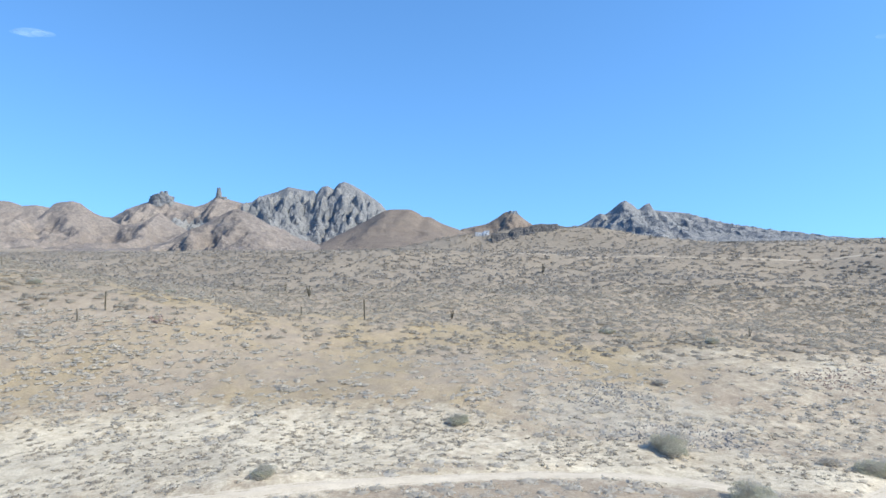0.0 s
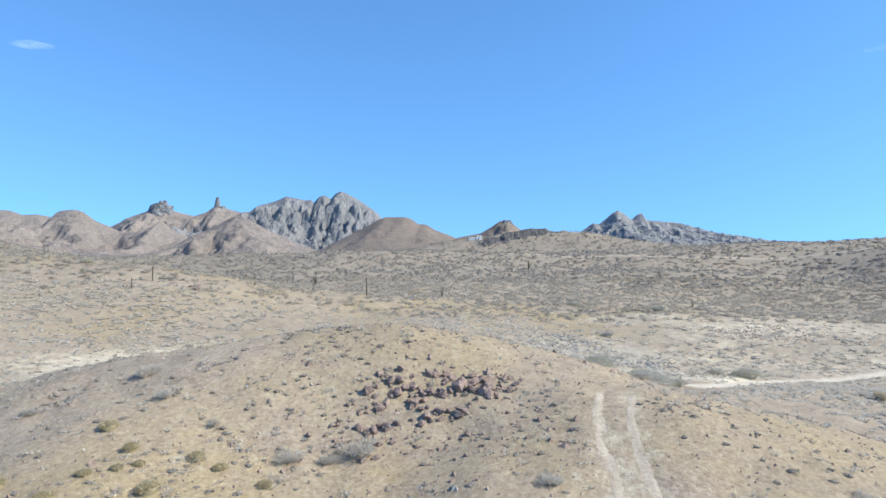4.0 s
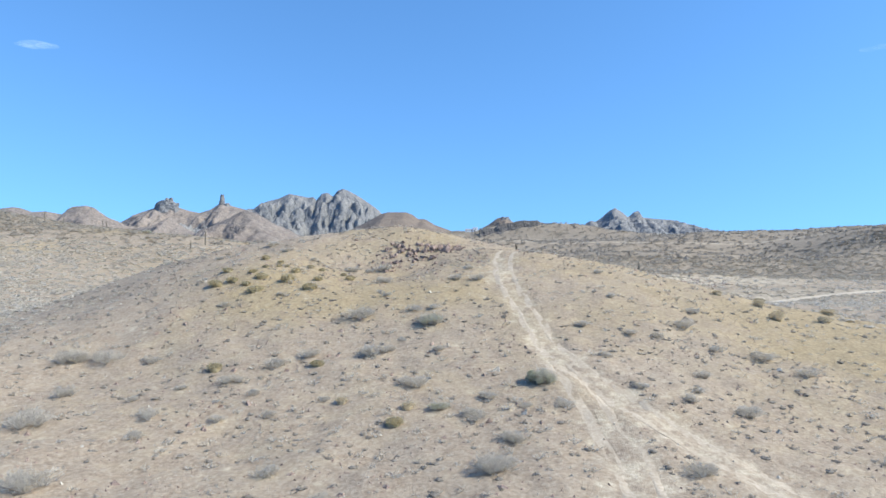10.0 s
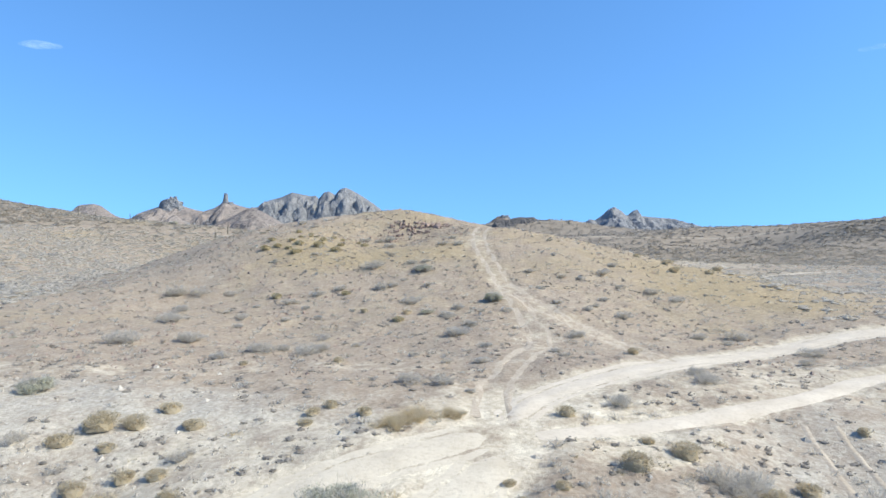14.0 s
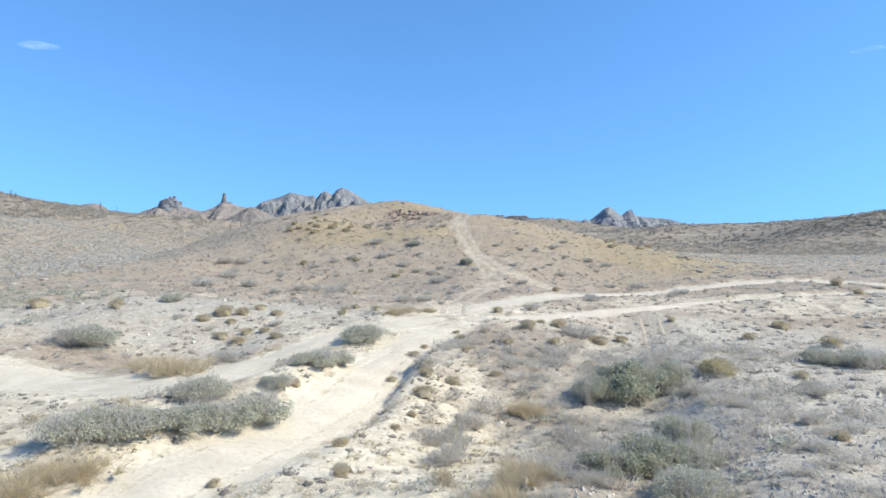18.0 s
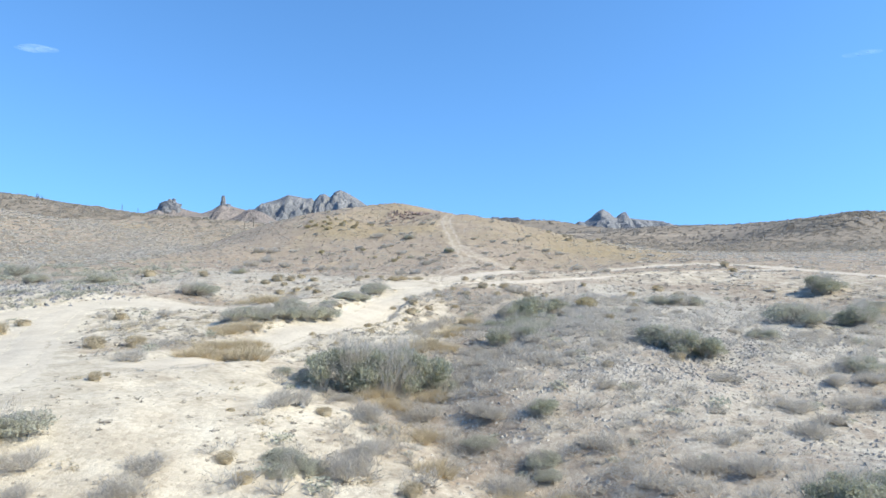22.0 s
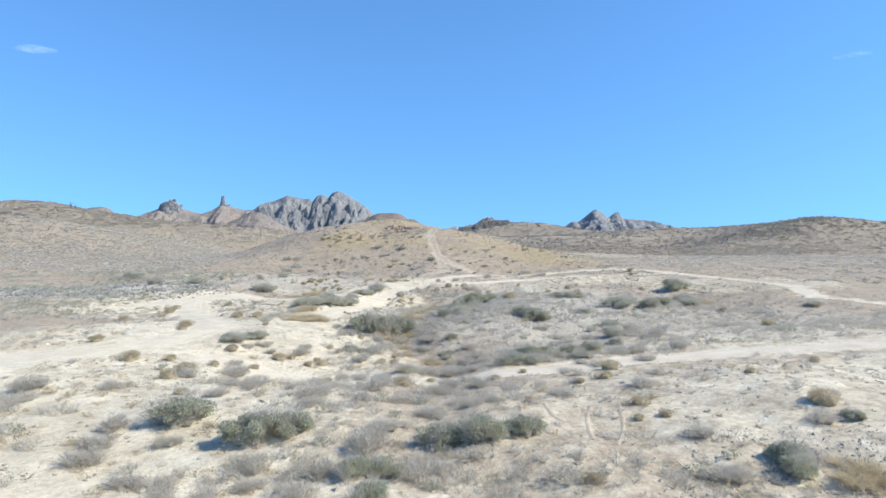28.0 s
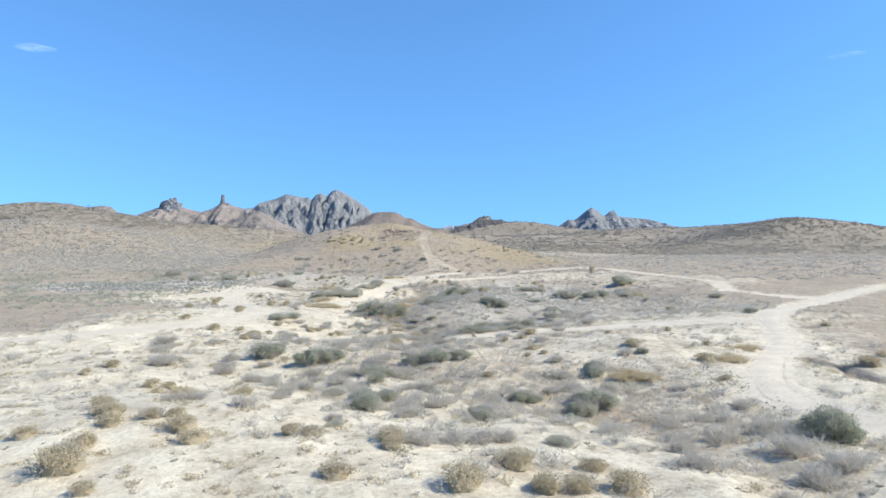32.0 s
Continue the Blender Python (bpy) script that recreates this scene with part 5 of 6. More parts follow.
def mound(gen, n, leaf, flat):
    """A low rounded shrub: a lumpy body of twigs with loose sprigs standing out of it."""
    bm = bmesh.new()
    bmesh.ops.create_icosphere(bm, subdivisions=1, radius=0.36)
    v = np.array([p.co for p in bm.verts])
    f = np.array([[p.index for p in face.verts] for face in bm.faces])
    bm.free()
    f = f[(v[f][:, :, 2] > -0.2).all(1)]
    v = v * gen.uniform(0.7, 1.2, (len(v), 1)) * [1.0, gen.uniform(0.65, 1.0), flat * 1.5]
    p = unit(gen.normal(size=(n, 3)) * [1, 1, 0.8] + [0, 0, 0.3]) * gen.uniform(0.26, 0.52, (n, 1)) * [1, 0.9, flat * 1.7]
    p[:, 2] = np.maximum(p[:, 2], 0.02)
    return joined((v, f), leaves(p, leaf * gen.uniform(0.6, 1.4, n), gen, 1.0))


def hump(gen, n, leaf, flat):
    """A far shrub: a low uneven crown of seven sides with a few sprigs."""
    a = np.arange(7) * 0.9 + gen.uniform(0, 0.4, 7)
    r = 0.42 * gen.uniform(0.7, 1.25, 7)
    v = np.concatenate([np.stack([r * np.cos(a), r * np.sin(a), gen.uniform(-0.05, 0.12, 7)], 1), [[0.05, -0.04, flat * 0.74]]])
    p = unit(gen.normal(size=(n, 3)) + [0, 0, 0.5]) * [0.45, 0.42, flat * 0.75]
    p[:, 2] = np.maximum(p[:, 2], 0.02)
    return joined((v, np.array([[k, (k + 1) % 7, 7] for k in range(7)])), leaves(p, leaf * gen.uniform(0.6, 1.4, n), gen, 1.0))


def tuft(gen, n, leaf, flat):
    p, _, _ = lumps(gen, 3, 0.2, 0.3, flat, n)
    return leaves(p, leaf * gen.uniform(0.7, 1.4, n), gen, 0.5)


gen = np.random.default_rng(23)
FAR_SHAPES = [joined(mound(gen, 12, 0.16, 0.42), stems(gen, 5, 0.5, 0.5, 0.05, 1)) for _ in range(6)]
NEAR_SHAPES = [joined(stems(gen, 14, 0.5, 0.5, 0.035, 1), tuft(gen, 12, 0.1, 0.45)) for _ in range(5)]
THICKETS = [thicket(gen, 3, 16, 0.36, 0.5, 0.015, 2) for _ in range(4)]
GRASS_SHAPES = [make_straw(gen, 26, 0.5) for _ in range(3)]


def free_of_roads(x, y):
    keep = 1 - road_cover(x, y)
    for way in (HILL_TRACK, SPUR_TRACK):
        d, _ = along(x, y, way)
        keep = keep * smooth(1.2, 2.0, d)
    return keep


def patchy(x, y, size, seed, sharp=0.22):
    return smooth(-sharp, sharp, fbm(x, y, size, 3, seed))


# Grey-brown scrub over the far valley and hills.
def far_scrub(x, y):
    knoll = ellipse(x, y, 0, 8, 48, 40, 0.2)
    thin = 0.9 - 0.3 * smooth(250, 700, np.hypot(x, y))
    return thin * np.minimum(1, 0.5 + 0.45 * patchy(x, y, 22, 71) + 0.4 * drains(x, y)) * (1 - knoll) * seen_from_path(x, y) * free_of_roads(x, y) * (1 - 0.85 * np.clip(soils(x, y)[0] * 1.3, 0, 1))


xs, ys = [], []
for count, box in ((32000, (-190, 210, 48, 260)), (13000, (-220, -42, -40, 60)), (7000, (45, 260, -60, 60)), (11000, (-380, -190, 40, 250)), (13000, (205, 430, 60, 300))):
    a, b = scatter(gen, count, *box, far_scrub)
    xs.append(a)
    ys.append(b)
fx, fy = np.concatenate(xs), np.concatenate(ys)
size = gen.uniform(1.0, 1.85, len(fx)) ** 2 * (1 + 0.6 * smooth(200, 550, fy))
tall = size * gen.uniform(0.28, 0.44, len(fx)) / np.maximum(1, size / 2.2)
near = fy < 125
strew("valley_scrub", FAR_SHAPES, fx[near], fy[near], size[near], tall[near], gen, TWIG, "low grey-brown leafless scrub on the valley slopes", "scrub")
strew("hillside_scrub", [hump(gen, 11, 0.2, 0.55) for _ in range(6)], fx[~near], fy[~near], size[~near], tall[~near], gen, DARK_TWIG, "low grey-brown leafless scrub covering the far slopes", "scrub")


# A denser stand in the side valley west of the knoll.
west_gen = np.random.default_rng(507)
x, y = scatter(west_gen, 9000, -190, -38, -10, 130, far_scrub)
size = west_gen.uniform(0.9, 1.6, len(x)) ** 2
strew("side_valley_scrub", FAR_SHAPES, x, y, size, size * west_gen.uniform(0.3, 0.44, len(x)), west_gen, TWIG, "low grey-brown leafless scrub in the side valley", "scrub")


x, y = scatter(gen, 36000, -470, 480, 235, 680, far_scrub)
size = gen.uniform(1.6, 4.2, len(x))
strew("distant_scrub", [hump(gen, 6, 0.25, 0.6) for _ in range(4)], x, y, size, size * gen.uniform(0.35, 0.6, len(x)), gen, FAR_TWIG, "grey-brown scrub covering the distant slopes and ridges", "scrub")


# Small shrubs over the knoll and the flats round the roads.
def near_scrub(x, y):
    pale = soils(x, y)[0]
    return (0.25 + 0.75 * patchy(x, y, 9, 81)) * free_of_roads(x, y) * (1 - 0.75 * np.clip(pale, 0, 1)) * seen_from_path(x, y)


x, y = scatter(gen, 21000, -110, 85, -112, 52, near_scrub)
size = gen.uniform(0.45, 1.12, len(x)) ** 2.4
strew("low_scrub", NEAR_SHAPES, x, y, size, size * gen.uniform(0.5, 0.9, len(x)), gen, TWIG, "small grey twiggy shrubs dotted over stony soil", "scrub")


x, y = scatter(gen, 19000, -60, 62, -100, 36, lambda a, b: (0.3 + 0.7 * patchy(a, b, 5, 82)) * free_of_roads(a, b) * seen_from_path(a, b))
size = gen.uniform(0.45, 0.92, len(x)) ** 2
strew("dark_tufts", [mound(gen, 10, 0.18, 0.45) for _ in range(4)], x, y, size, size * gen.uniform(0.45, 0.75, len(x)), gen, FAR_TWIG, "small dark dry tufts dotted over the stony slope", "scrub")


def wash_scrub(x, y):
    d, _ = along(x, y, WASH)
    return np.minimum(1, 0.16 + 0.84 * (1 - smooth(4, 15, d)) + 0.75 * ellipse(x, y, 46, -102, 22, 16)) * (1 - ellipse(x, y, -9, -113, 13, 12, 0.3)) * (0.3 + 0.7 * patchy(x, y, 7, 83)) * free_of_roads(x, y) * seen_from_path(x, y)


x, y = scatter(gen, 25000, -45, 75, -200, -62, wash_scrub)
size = gen.uniform(0.75, 1.55, len(x)) ** 2
strew("wash_scrub", THICKETS, x, y, size, size * gen.uniform(0.55, 0.85, len(x)), gen, TWIG, "tangled grey leafless scrub along the dry wash", "scrub")
x, y = scatter(gen, 6500, -150, -24, -110, -30, lambda a, b: ellipse(a, b, -78, -70, 65, 38) * (0.15 + 0.85 * patchy(a, b, 10, 84)) * free_of_roads(a, b) * seen_from_path(a, b))
size = gen.uniform(0.8, 1.6, len(x)) ** 2
strew("bank_scrub", NEAR_SHAPES, x, y, size, size * gen.uniform(0.45, 0.75, len(x)), gen, SAGE, "grey-green scrub along the rubble bank and road", "scrub")
x, y = scatter(gen, 1200, -45, 75, -200, -62, wash_scrub)
size = gen.uniform(0.5, 1.5, len(x))
strew("wash_greenery", [tuft(gen, 90, 0.085, 0.55) for _ in range(3)], x, y, size, size * gen.uniform(0.6, 0.95, len(x)), gen, SAGE, "grey-green leafy bushes along the dry wash", "scrub")


def bare_sand(x, y):
    return ellipse(x, y, -9, -113, 13, 12, 0.3)


def pale_tufts(x, y):
    return np.clip(soils(x, y)[0] * 1.3, 0, 1) * (1 - 0.75 * bare_sand(x, y)) * (1 - 0.6 * smooth(-158, -172, y) * (x < 12)) * (0.15 + 0.85 * patchy(x, y, 5, 85)) * free_of_roads(x, y)


x, y = scatter(gen, 20000, -45, 70, -200, -58, pale_tufts)
size = gen.uniform(0.14, 0.55, len(x))
fine_x, fine_y = scatter(gen, 16000, -24, 40, -140, -58, pale_tufts)
fine_size = gen.uniform(0.1, 0.3, len(fine_x))
strew("sand_stubble", [hump(gen, 5, 0.22, 0.6) for _ in range(4)], fine_x, fine_y, fine_size, fine_size * 0.6, gen, DARK_TWIG, "tiny dry tufts dotted over chalky sand", "scrub")
strew("sand_tufts", [mound(gen, 16, 0.17, 0.5) for _ in range(4)], x, y, size, size * gen.uniform(0.4, 0.65, len(x)), gen, DARK_TWIG, "small brown tufts on pale chalky sand", "scrub")


x, y = scatter(gen, 13000, -45, 75, -200, -58, lambda a, b: np.clip(soils(a, b)[0] * 1.2, 0, 1) * (1 - 0.9 * bare_sand(a, b)) * (0.08 + 0.92 * patchy(a, b, 7, 86)) * free_of_roads(a, b) * seen_from_path(a, b))
size = gen.uniform(0.55, 1.2, len(x)) ** 2
strew("sand_scrub", [joined(thicket(gen, 2, 13, 0.4, 0.4, 0.02, 1), tuft(gen, 30, 0.07, 0.4)) for _ in range(4)], x, y, size, size * gen.uniform(0.55, 0.85, len(x)), gen, BROWN, "low beige dry shrubs on pale chalky sand", "scrub")


x, y = scatter(gen, 11000, -90, 110, 46, 100, lambda a, b: np.clip(soils(a, b)[0] * 1.4, 0, 1) * (0.2 + 0.8 * patchy(a, b, 6, 95)) * free_of_roads(a, b) * seen_from_path(a, b))
size = gen.uniform(0.5, 1.3, len(x))
strew("valley_tufts", [mound(gen, 18, 0.16, 0.5) for _ in range(3)], x, y, size, size * gen.uniform(0.4, 0.6, len(x)), gen, DARK_TWIG, "small dark tufts on the pale valley floor", "scrub")


def straw_field(x, y):
    return np.clip(soils(x, y)[1] * 1.5, 0, 1) * patchy(x, y, 6, 87, 0.12) * free_of_roads(x, y)


x, y = scatter(gen, 9000, -60, 60, -35, 46, straw_field)
size = gen.uniform(0.3, 0.7, len(x))
strew("dry_grass", GRASS_SHAPES, x, y, size, size * gen.uniform(0.5, 0.9, len(x)), gen, STRAW, "patches of short dry yellow grass on the knoll", "grass")
x, y = scatter(gen, 7000, -130, 90, 60, 230, lambda a, b: patchy(a, b, 15, 89, 0.15) * seen_from_path(a, b) * free_of_roads(a, b) * 0.8)
size = gen.uniform(0.5, 1.2, len(x))
strew("valley_grass", [make_straw(gen, 12, 0.4) for _ in range(3)], x, y, size, size * 0.5, gen, STRAW, "dry yellow grass between shrubs on the far slope", "grass")


# ---- stones ----
def stone_shape(gen, squash=0.7):
    """A small angular stone."""
    bm = bmesh.new()
    bmesh.ops.create_icosphere(bm, subdivisions=1, radius=0.5)
    v = np.array([p.co for p in bm.verts])
    f = np.array([[p.index for p in face.verts] for face in bm.faces])
    bm.free()
    v = v * gen.uniform(0.65, 1.25, (len(v), 1)) * [1, gen.uniform(0.6, 1.0), squash]
    return v, f


def low_stone(gen):
    v = np.array([[0.5, 0, -0.1], [0, 0.42, -0.1], [-0.5, 0.05, -0.1], [0, -0.45, -0.1], [0.08, 0.05, 0.42], [-0.15, -0.1, 0.36]]) + gen.normal(size=(6, 3)) * 0.09
    return v, np.array([[0, 1, 4], [1, 2, 5], [1, 5, 4], [2, 3, 5], [3, 0, 4], [3, 4, 5]])


STONES = [low_stone(gen) for _ in range(5)]


def gravel_keep(x, y):
    _, _, g, _ = soils(x, y)
    return np.clip(0.12 + g, 0, 1) * (0.3 + 0.7 * patchy(x, y, 6, 91)) * (1 - 0.7 * road_cover(x, y))


x, y = scatter(gen, 52000, -32, 52, -165, 30, gravel_keep)
size = gen.uniform(0.07, 0.24, len(x)) * (1 + 1.6 * (gen.uniform(0, 1, len(x)) > 0.96))
strew("field_stones", STONES, x, y, size, size * gen.uniform(0.6, 1.1, len(x)), gen, PALE_STONE, "loose pale stones and gravel scattered on the ground", "stones", 0.01)
x, y = scatter(gen, 22000, -32, 34, -48, 26, lambda a, b: (0.35 + 0.65 * ellipse(a, b, 1, 12, 14, 12)) * (0.3 + 0.7 * patchy(a, b, 4, 93)) * free_of_roads(a, b))
size = gen.uniform(0.07, 0.26, len(x)) * (1 + 1.4 * (gen.uniform(0, 1, len(x)) > 0.95))
strew("hill_stones", STONES, x, y, size, size * gen.uniform(0.6, 1.1, len(x)), gen, RED_ROCK, "loose red-brown stones below the outcrop", "stones", 0.01)


x, y = scatter(gen, 9000, -76, -22, -86, -60, lambda a, b: ellipse(a, b, -47, -73, 22, 8) * (0.3 + 0.7 * patchy(a, b, 5, 97)))
size = gen.uniform(0.15, 0.75, len(x))
strew("rubble_bank", STONES, x, y, size, size * gen.uniform(0.6, 1.0, len(x)), gen, GREY_STONE, "bank of broken grey rubble beside the dirt road", "stones", 0.02)


for cx, cy, rx, ry, count, rock in ((26, 104, 8, 7, 1500, GREY_STONE), (31, 86, 12, 5, 1700, GREY_STONE), (74, 114, 12, 7, 1500, RED_ROCK), (24, -100, 16, 26, 24000, PALE_STONE), (17, -94, 5, 9, 1500, PALE_STONE), (15.5, -108, 6, 6, 5000, PALE_STONE), (21, -101, 9, 7, 5000, GREY_STONE), (30, -158, 9, 9, 5000, PALE_STONE)):
    x, y = scatter(gen, count, cx - rx, cx + rx, cy - ry, cy + ry, lambda a, b: ellipse(a, b, cx, cy, rx, ry) * (0.3 + 0.7 * patchy(a, b, 4, 99)))
    size = gen.uniform(0.12, 0.45, len(x)) * (1.3 if cy > 0 else 0.62)
    strew("rubble_patch", STONES, x, y, size, size * gen.uniform(0.6, 1.0, len(x)), gen, rock, "patch of broken rock and rubble on the bare slope", "stones", 0.02)


# ---- the red rock outcrop on the knoll ----
def boulder_shape(seed):
    gen = np.random.default_rng(seed)
    bm = bmesh.new()
    bmesh.ops.create_icosphere(bm, subdivisions=2, radius=0.5)
    v = np.array([p.co for p in bm.verts])
    f = np.array([[p.index for p in face.verts] for face in bm.faces])
    bm.free()
    for _ in range(9):
        n = unit(gen.normal(size=3))
        d = v @ n
        cut = gen.uniform(0.2, 0.36)
        v = v - np.maximum(d - cut, 0)[:, None] * n
    return mesh_from("boulder", v * [1.25, 1.0, 0.95] + gen.normal(size=v.shape) * 0.012, f, RED_ROCK)


BOULDERS = [boulder_shape(300 + k) for k in range(6)]


def build_outcrop(cx, cy, rx, ry, count, biggest, seed):
    gen = np.random.default_rng(seed)
    root = new("rock_outcrop", None)
    root.location = (cx, cy, float(land(cx, cy)))
    for k in range(count):
        r, a = gen.uniform(0, 1) ** 0.6, gen.uniform(0, 6.283)
        x, y = cx + rx * r * math.cos(a), cy + ry * r * math.sin(a)
        s = biggest * (0.25 + 0.75 * gen.uniform(0, 1) ** 2.2) * (1 - 0.35 * r)
        ob = part("boulder", BOULDERS[k % 6], root)
        ob.matrix_local = Matrix.Translation((x - cx, y - cy, float(land(x, y)) - root.location.z + 0.16 * s)) @ Euler([gen.uniform(-0.5, 0.5), gen.uniform(-0.5, 0.5), gen.uniform(0, 6.28)]).to_matrix().to_4x4() @ Matrix.Diagonal((s, s * gen.uniform(0.7, 1.1), s * gen.uniform(0.6, 1.0), 1))
    tagged(root, "tumbled outcrop of red-brown angular boulders on the hilltop", "rock outcrop")


build_outcrop(0.8, 13.6, 4.4, 2.6, 110, 1.4, 5)
build_outcrop(4.4, 14.6, 2.2, 1.7, 48, 1.3, 6)
build_outcrop(-2.0, 10.4, 4.8, 2.8, 60, 0.85, 8)
build_outcrop(3.0, 9.6, 4.5, 2.6, 40, 0.6, 12)
build_outcrop(-57, 124, 3.4, 2.2, 16, 1.8, 9)


# ---- cardon cacti ----
def column(gen, x, y, z, radius, height, lean, sides=10):
    """A ribbed upright stem with a rounded tip."""
    levels = [(0, 0.8), (0.25, 1), (0.6, 1.0), (0.88, 0.9), (0.96, 0.62), (1.0, 0.12)]
    v = []
    for t, r in levels:
        for k in range(sides * 2):
            a = math.pi * k / sides
            rr = radius * r * (1.0 if k % 2 else 0.78)
            v.append((x + lean[0] * t * t + rr * math.cos(a), y + lean[1] * t * t + rr * math.sin(a), z + height * t))
    f = []
    n = sides * 2
    for j in range(len(levels) - 1):
        for k in range(n):
            f.append((j * n + k, j * n + (k + 1) % n, (j + 1) * n + (k + 1) % n, (j + 1) * n + k))
    return np.array(v), np.array(f)


def cactus(x, y, height, arms):
    gen = np.random.default_rng(int(abs(x * 7 + y * 13)))
    root = new("cardon_cactus", None)
    root.location = (x, y, float(land(x, y)) - 0.1)
    part("trunk", mesh_from("trunk", *column(gen, 0, 0, 0, 0.026 * height + 0.04, height, (gen.uniform(-0.2, 0.2), 0.1)), CACTUS, True), root)
    for k in range(arms):
        a = gen.uniform(0, 6.28)
        r = 0.16 * height * gen.uniform(0.7, 1.2)
        h = height * gen.uniform(0.45, 0.85)
        z0 = height * gen.uniform(0.06, 0.22)
        part("arm", mesh_from("arm", *column(gen, r * 0.5 * math.cos(a), r * 0.5 * math.sin(a), z0, 0.02 * height + 0.03, h, (r * math.cos(a), r * math.sin(a))), CACTUS, True), root)
    tagged(root, "tall grey-green columnar cactus standing in the scrub" if arms else "single thin columnar cactus pole standing in the scrub", "cactus", group="cacti of the far slope")


cactus(-69.5, 126.6, 4.2, 0)
cactus(-71.1, 119.6, 2.6, 0)
cactus(-34.9, 147.8, 2.6, 0)
cactus(-21.0, 155.2, 5.4, 0)
cactus(-49.3, 221.2, 4.4, 5)
cactus(-63.0, 240.7, 3.7, 2)
cactus(-61.7, 226.5, 2.6, 0)
cactus(-67.7, 237.4, 2.3, 0)
cactus(-85.5, 248.7, 2.7, 0)
cactus(-48.5, 139.2, 1.4, 2)
cactus(46.9, 319.7, 5.6, 5)
cactus(0.6, 165.3, 2.8, 3)
cactus(-130.1, 180.3, 3.1, 0)
cactus(-128.1, 179.3, 2.8, 0)
cactus(-78.5, 223.6, 2.0, 0)
cactus(69.0, 146.0, 2.4, 2)
cactus(-202.4, 192.4, 4.0, 4)
cactus(-198.5, 190.3, 3.3, 2)
cactus(-146.8, 170.6, 4.1, 0)
cactus(-136.4, 164.8, 2.8, 0)

# ---- dark scrub hill, shade in its colour, and the white house beside it ----
build_mountain("dark_mesa", [(53, 27.0), (57, 30.6), (61, 31.6), (69, 32.2), (76, 34.2), (83, 35.2), (89, 34.7), (97, 35.2), (101, 32.2)], 575, 30, SHADED_SCRUB,
               "low dark flat-topped scrub hill beside the white house, its shade in the colour", 14, 1, 3, 0.5, 171)


def box(x0, x1, y0, y1, z0, z1, material, name):
    bm = bmesh.new()
    bmesh.ops.create_cube(bm, size=1)
    for v in bm.verts:
        v.co = ((x0 + x1) / 2 + v.co.x * (x1 - x0), (y0 + y1) / 2 + v.co.y * (y1 - y0), (z0 + z1) / 2 + v.co.z * (z1 - z0))
    bmesh.ops.bevel(bm, geom=bm.edges[:], offset=0.04, segments=1, affect='EDGES')
    me = bpy.data.meshes.new(name)
    bm.to_mesh(me)
    bm.free()
    me.materials.append(material)
    return me


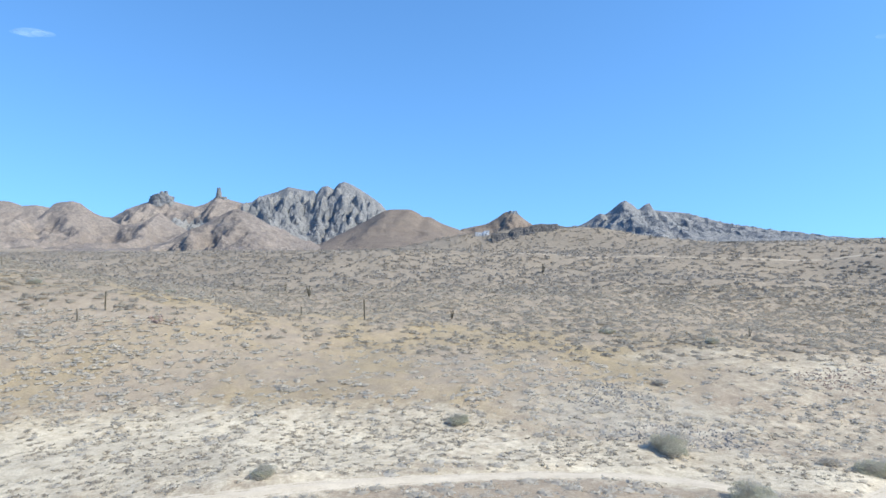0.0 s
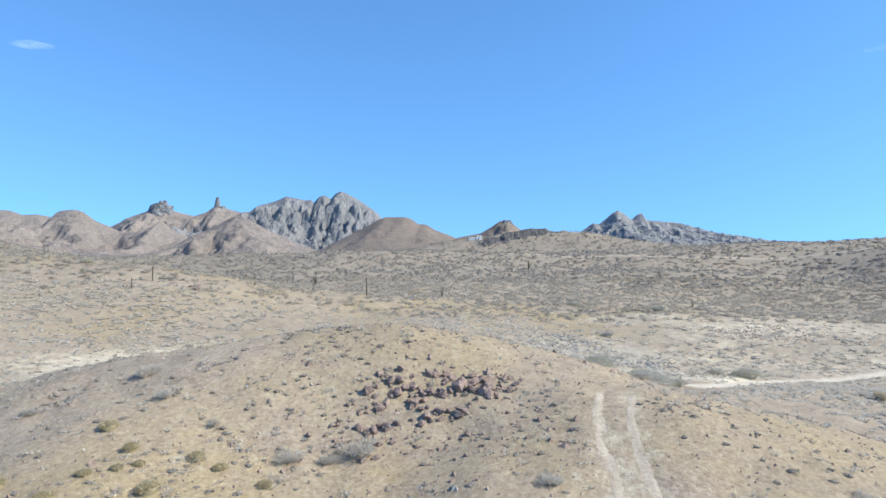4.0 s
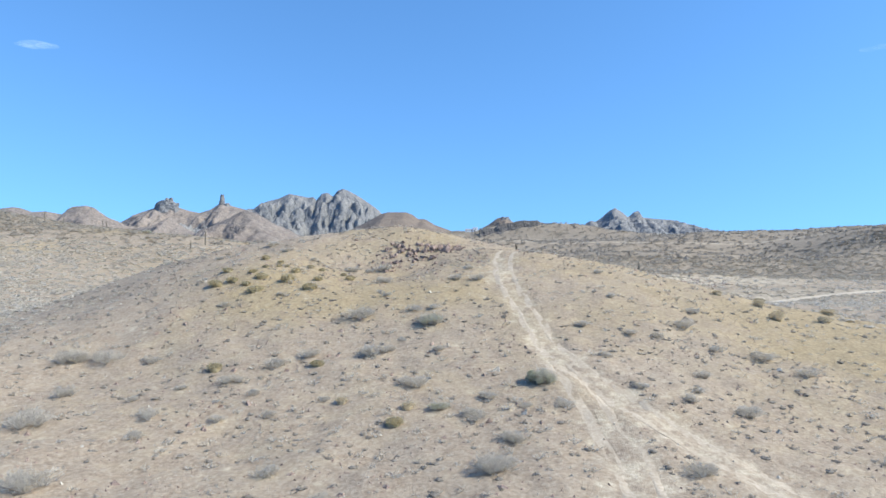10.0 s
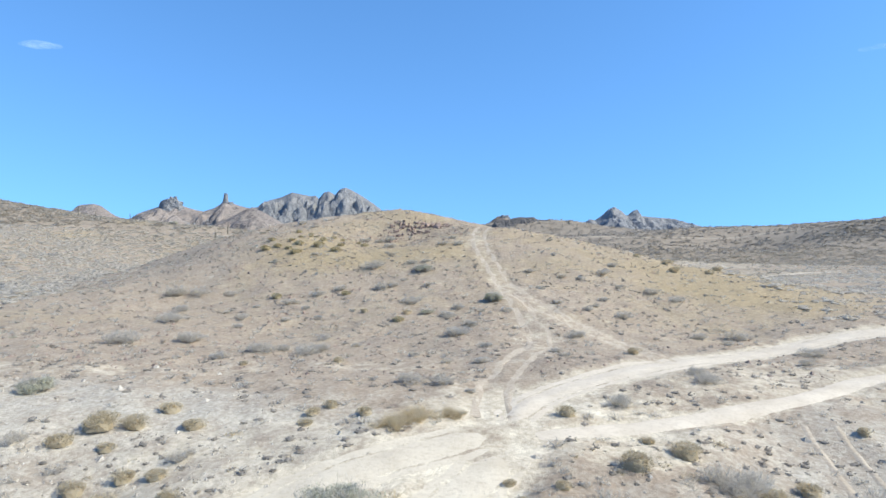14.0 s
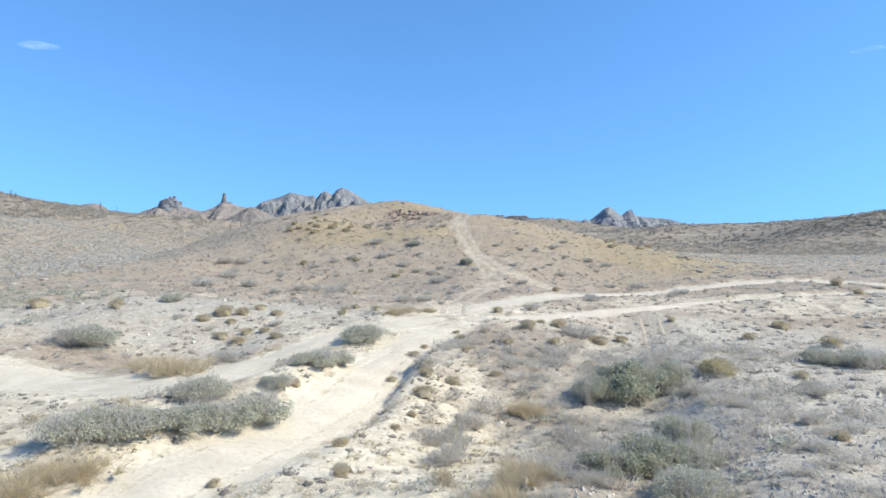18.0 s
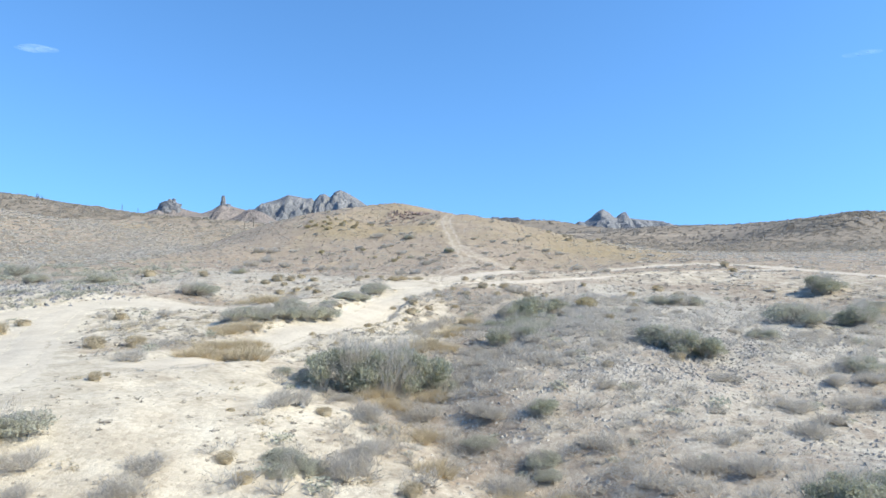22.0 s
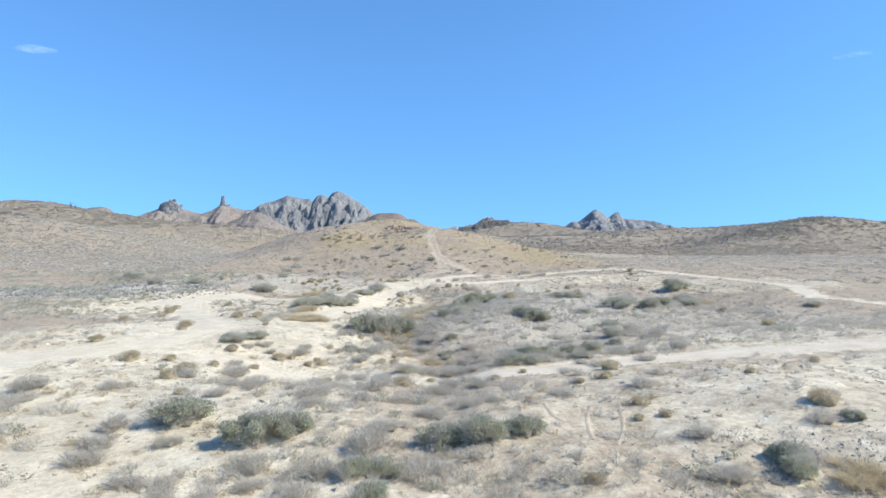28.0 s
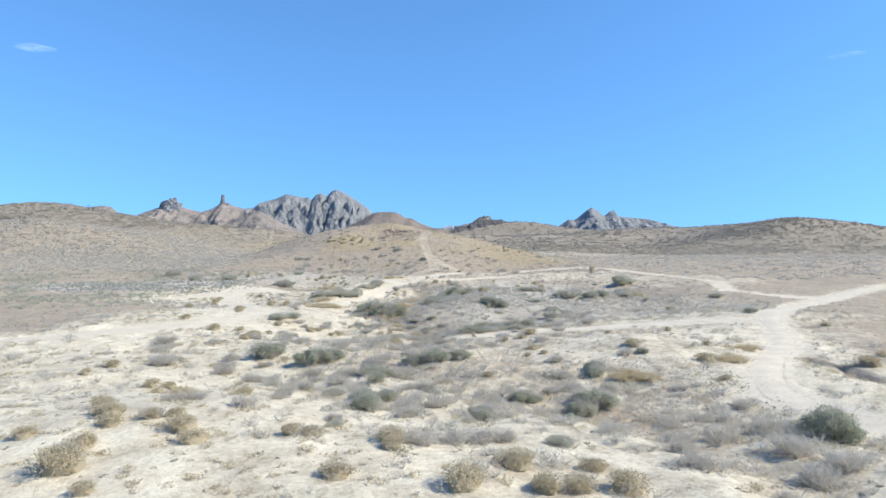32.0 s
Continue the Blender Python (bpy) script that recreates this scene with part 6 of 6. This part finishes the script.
def build_house(x, y, width):
    plaster, add, link, main = shader("white_plaster", 0.85)
    link(ramp(add, link, noise_node(add, link, add("TexCoord").outputs["Object"], 0.8), [(0.3, (0.78, 0.77, 0.74)), (0.7, (0.85, 0.84, 0.81))]), main.inputs["Base Color"])
    glass, add, link, main = shader("dark_window_glass", 0.1)
    main.inputs["Base Color"].default_value = (0.03, 0.035, 0.04, 1)
    root = new("white_house", None)
    root.location = (x, y, float(land(x, y)) - 0.4)
    w = width
    part("wall", box(-w / 2, w * 0.12, 0, 7, 0, 3.4, plaster, "wall"), root)
    part("tower_wall", box(w * 0.12, w / 2, -0.6, 7, 0, 5.0, plaster, "tower_wall"), root)
    part("parapet", box(-w / 2 - 0.15, w * 0.12, -0.15, 7.1, 3.4, 3.75, plaster, "parapet"), root)
    part("parapet", box(w * 0.12 - 0.15, w / 2 + 0.15, -0.75, 7.1, 5.0, 5.35, plaster, "parapet"), root)
    for k in range(3):
        cx = -w * 0.38 + k * w * 0.19
        win = part("window", box(cx - 0.4, cx + 0.4, -0.06, 0.1, 1.3, 2.3, glass, "window"), root, "dark window pane")
        part("sill", box(cx - 0.85, cx + 0.85, -0.2, 0.02, 0.95, 1.09, plaster, "sill"), win)
    part("window", box(w * 0.28, w * 0.35, -0.68, -0.5, 2.9, 4.1, glass, "window"), root, "dark window pane")
    part("door", box(w * 0.2, w * 0.2 + 1.0, -0.68, -0.5, 0.42, 2.45, glass, "door"), root, "dark door")
    tagged(root, "small white flat-roofed house on the far ridge", "house")


build_house(31.6, 610, 13)


# ---- thin clouds, far away ----
def build_cloud(x, y, z, length, seed, dense=0.16):
    mat, add, link, main = shader("thin_cloud", 1.0)
    place = add("TexCoord").outputs["Object"]
    wisp = noise_node(add, link, place, 0.009, 5, 0.6)
    # Pale emission stands in for sunlight on the wisp.
    glow = add("Emission", Strength=1.0)
    glow.inputs["Color"].default_value = (0.62, 0.85, 1.0, 1)
    clear = add("BsdfTransparent")
    both = add("MixShader")
    link(calc(add, link, 'MULTIPLY', ramp(add, link, wisp, [(0.4, (0, 0, 0)), (0.75, (1, 1, 1))]), dense), both.inputs[0])
    link(clear.outputs[0], both.inputs[1])
    link(glow.outputs[0], both.inputs[2])
    for node in mat.node_tree.nodes:
        if node.type == 'OUTPUT_MATERIAL':
            link(both.outputs[0], node.inputs["Surface"])
    gen = np.random.default_rng(seed)
    pieces = []
    bm = bmesh.new()
    bmesh.ops.create_icosphere(bm, subdivisions=3, radius=0.5)
    v = np.array([p.co for p in bm.verts])
    f = np.array([[p.index for p in face.verts] for face in bm.faces])
    bm.free()
    for k in range(3):
        u = (k - 1) * 0.22
        s = length * (0.62 - 0.8 * abs(u)) * gen.uniform(0.7, 1.1)
        pieces.append((v * [s, s * 0.8, s * 0.16] + [u * length, gen.uniform(-30, 30), gen.normal() * length * 0.03], f))
    ob = new("cloud", mesh_from("cloud", *joined(*pieces), mat, True))
    ob.location = (x, y, z)
    ob.visible_shadow = False
    tagged(ob, "faint thin wisp of white cloud", "cloud", kind="structure")


build_cloud(-2300, 3500, 1132, 310, 3, 0.2)
build_cloud(2440, 3500, 1112, 230, 5, 0.07)
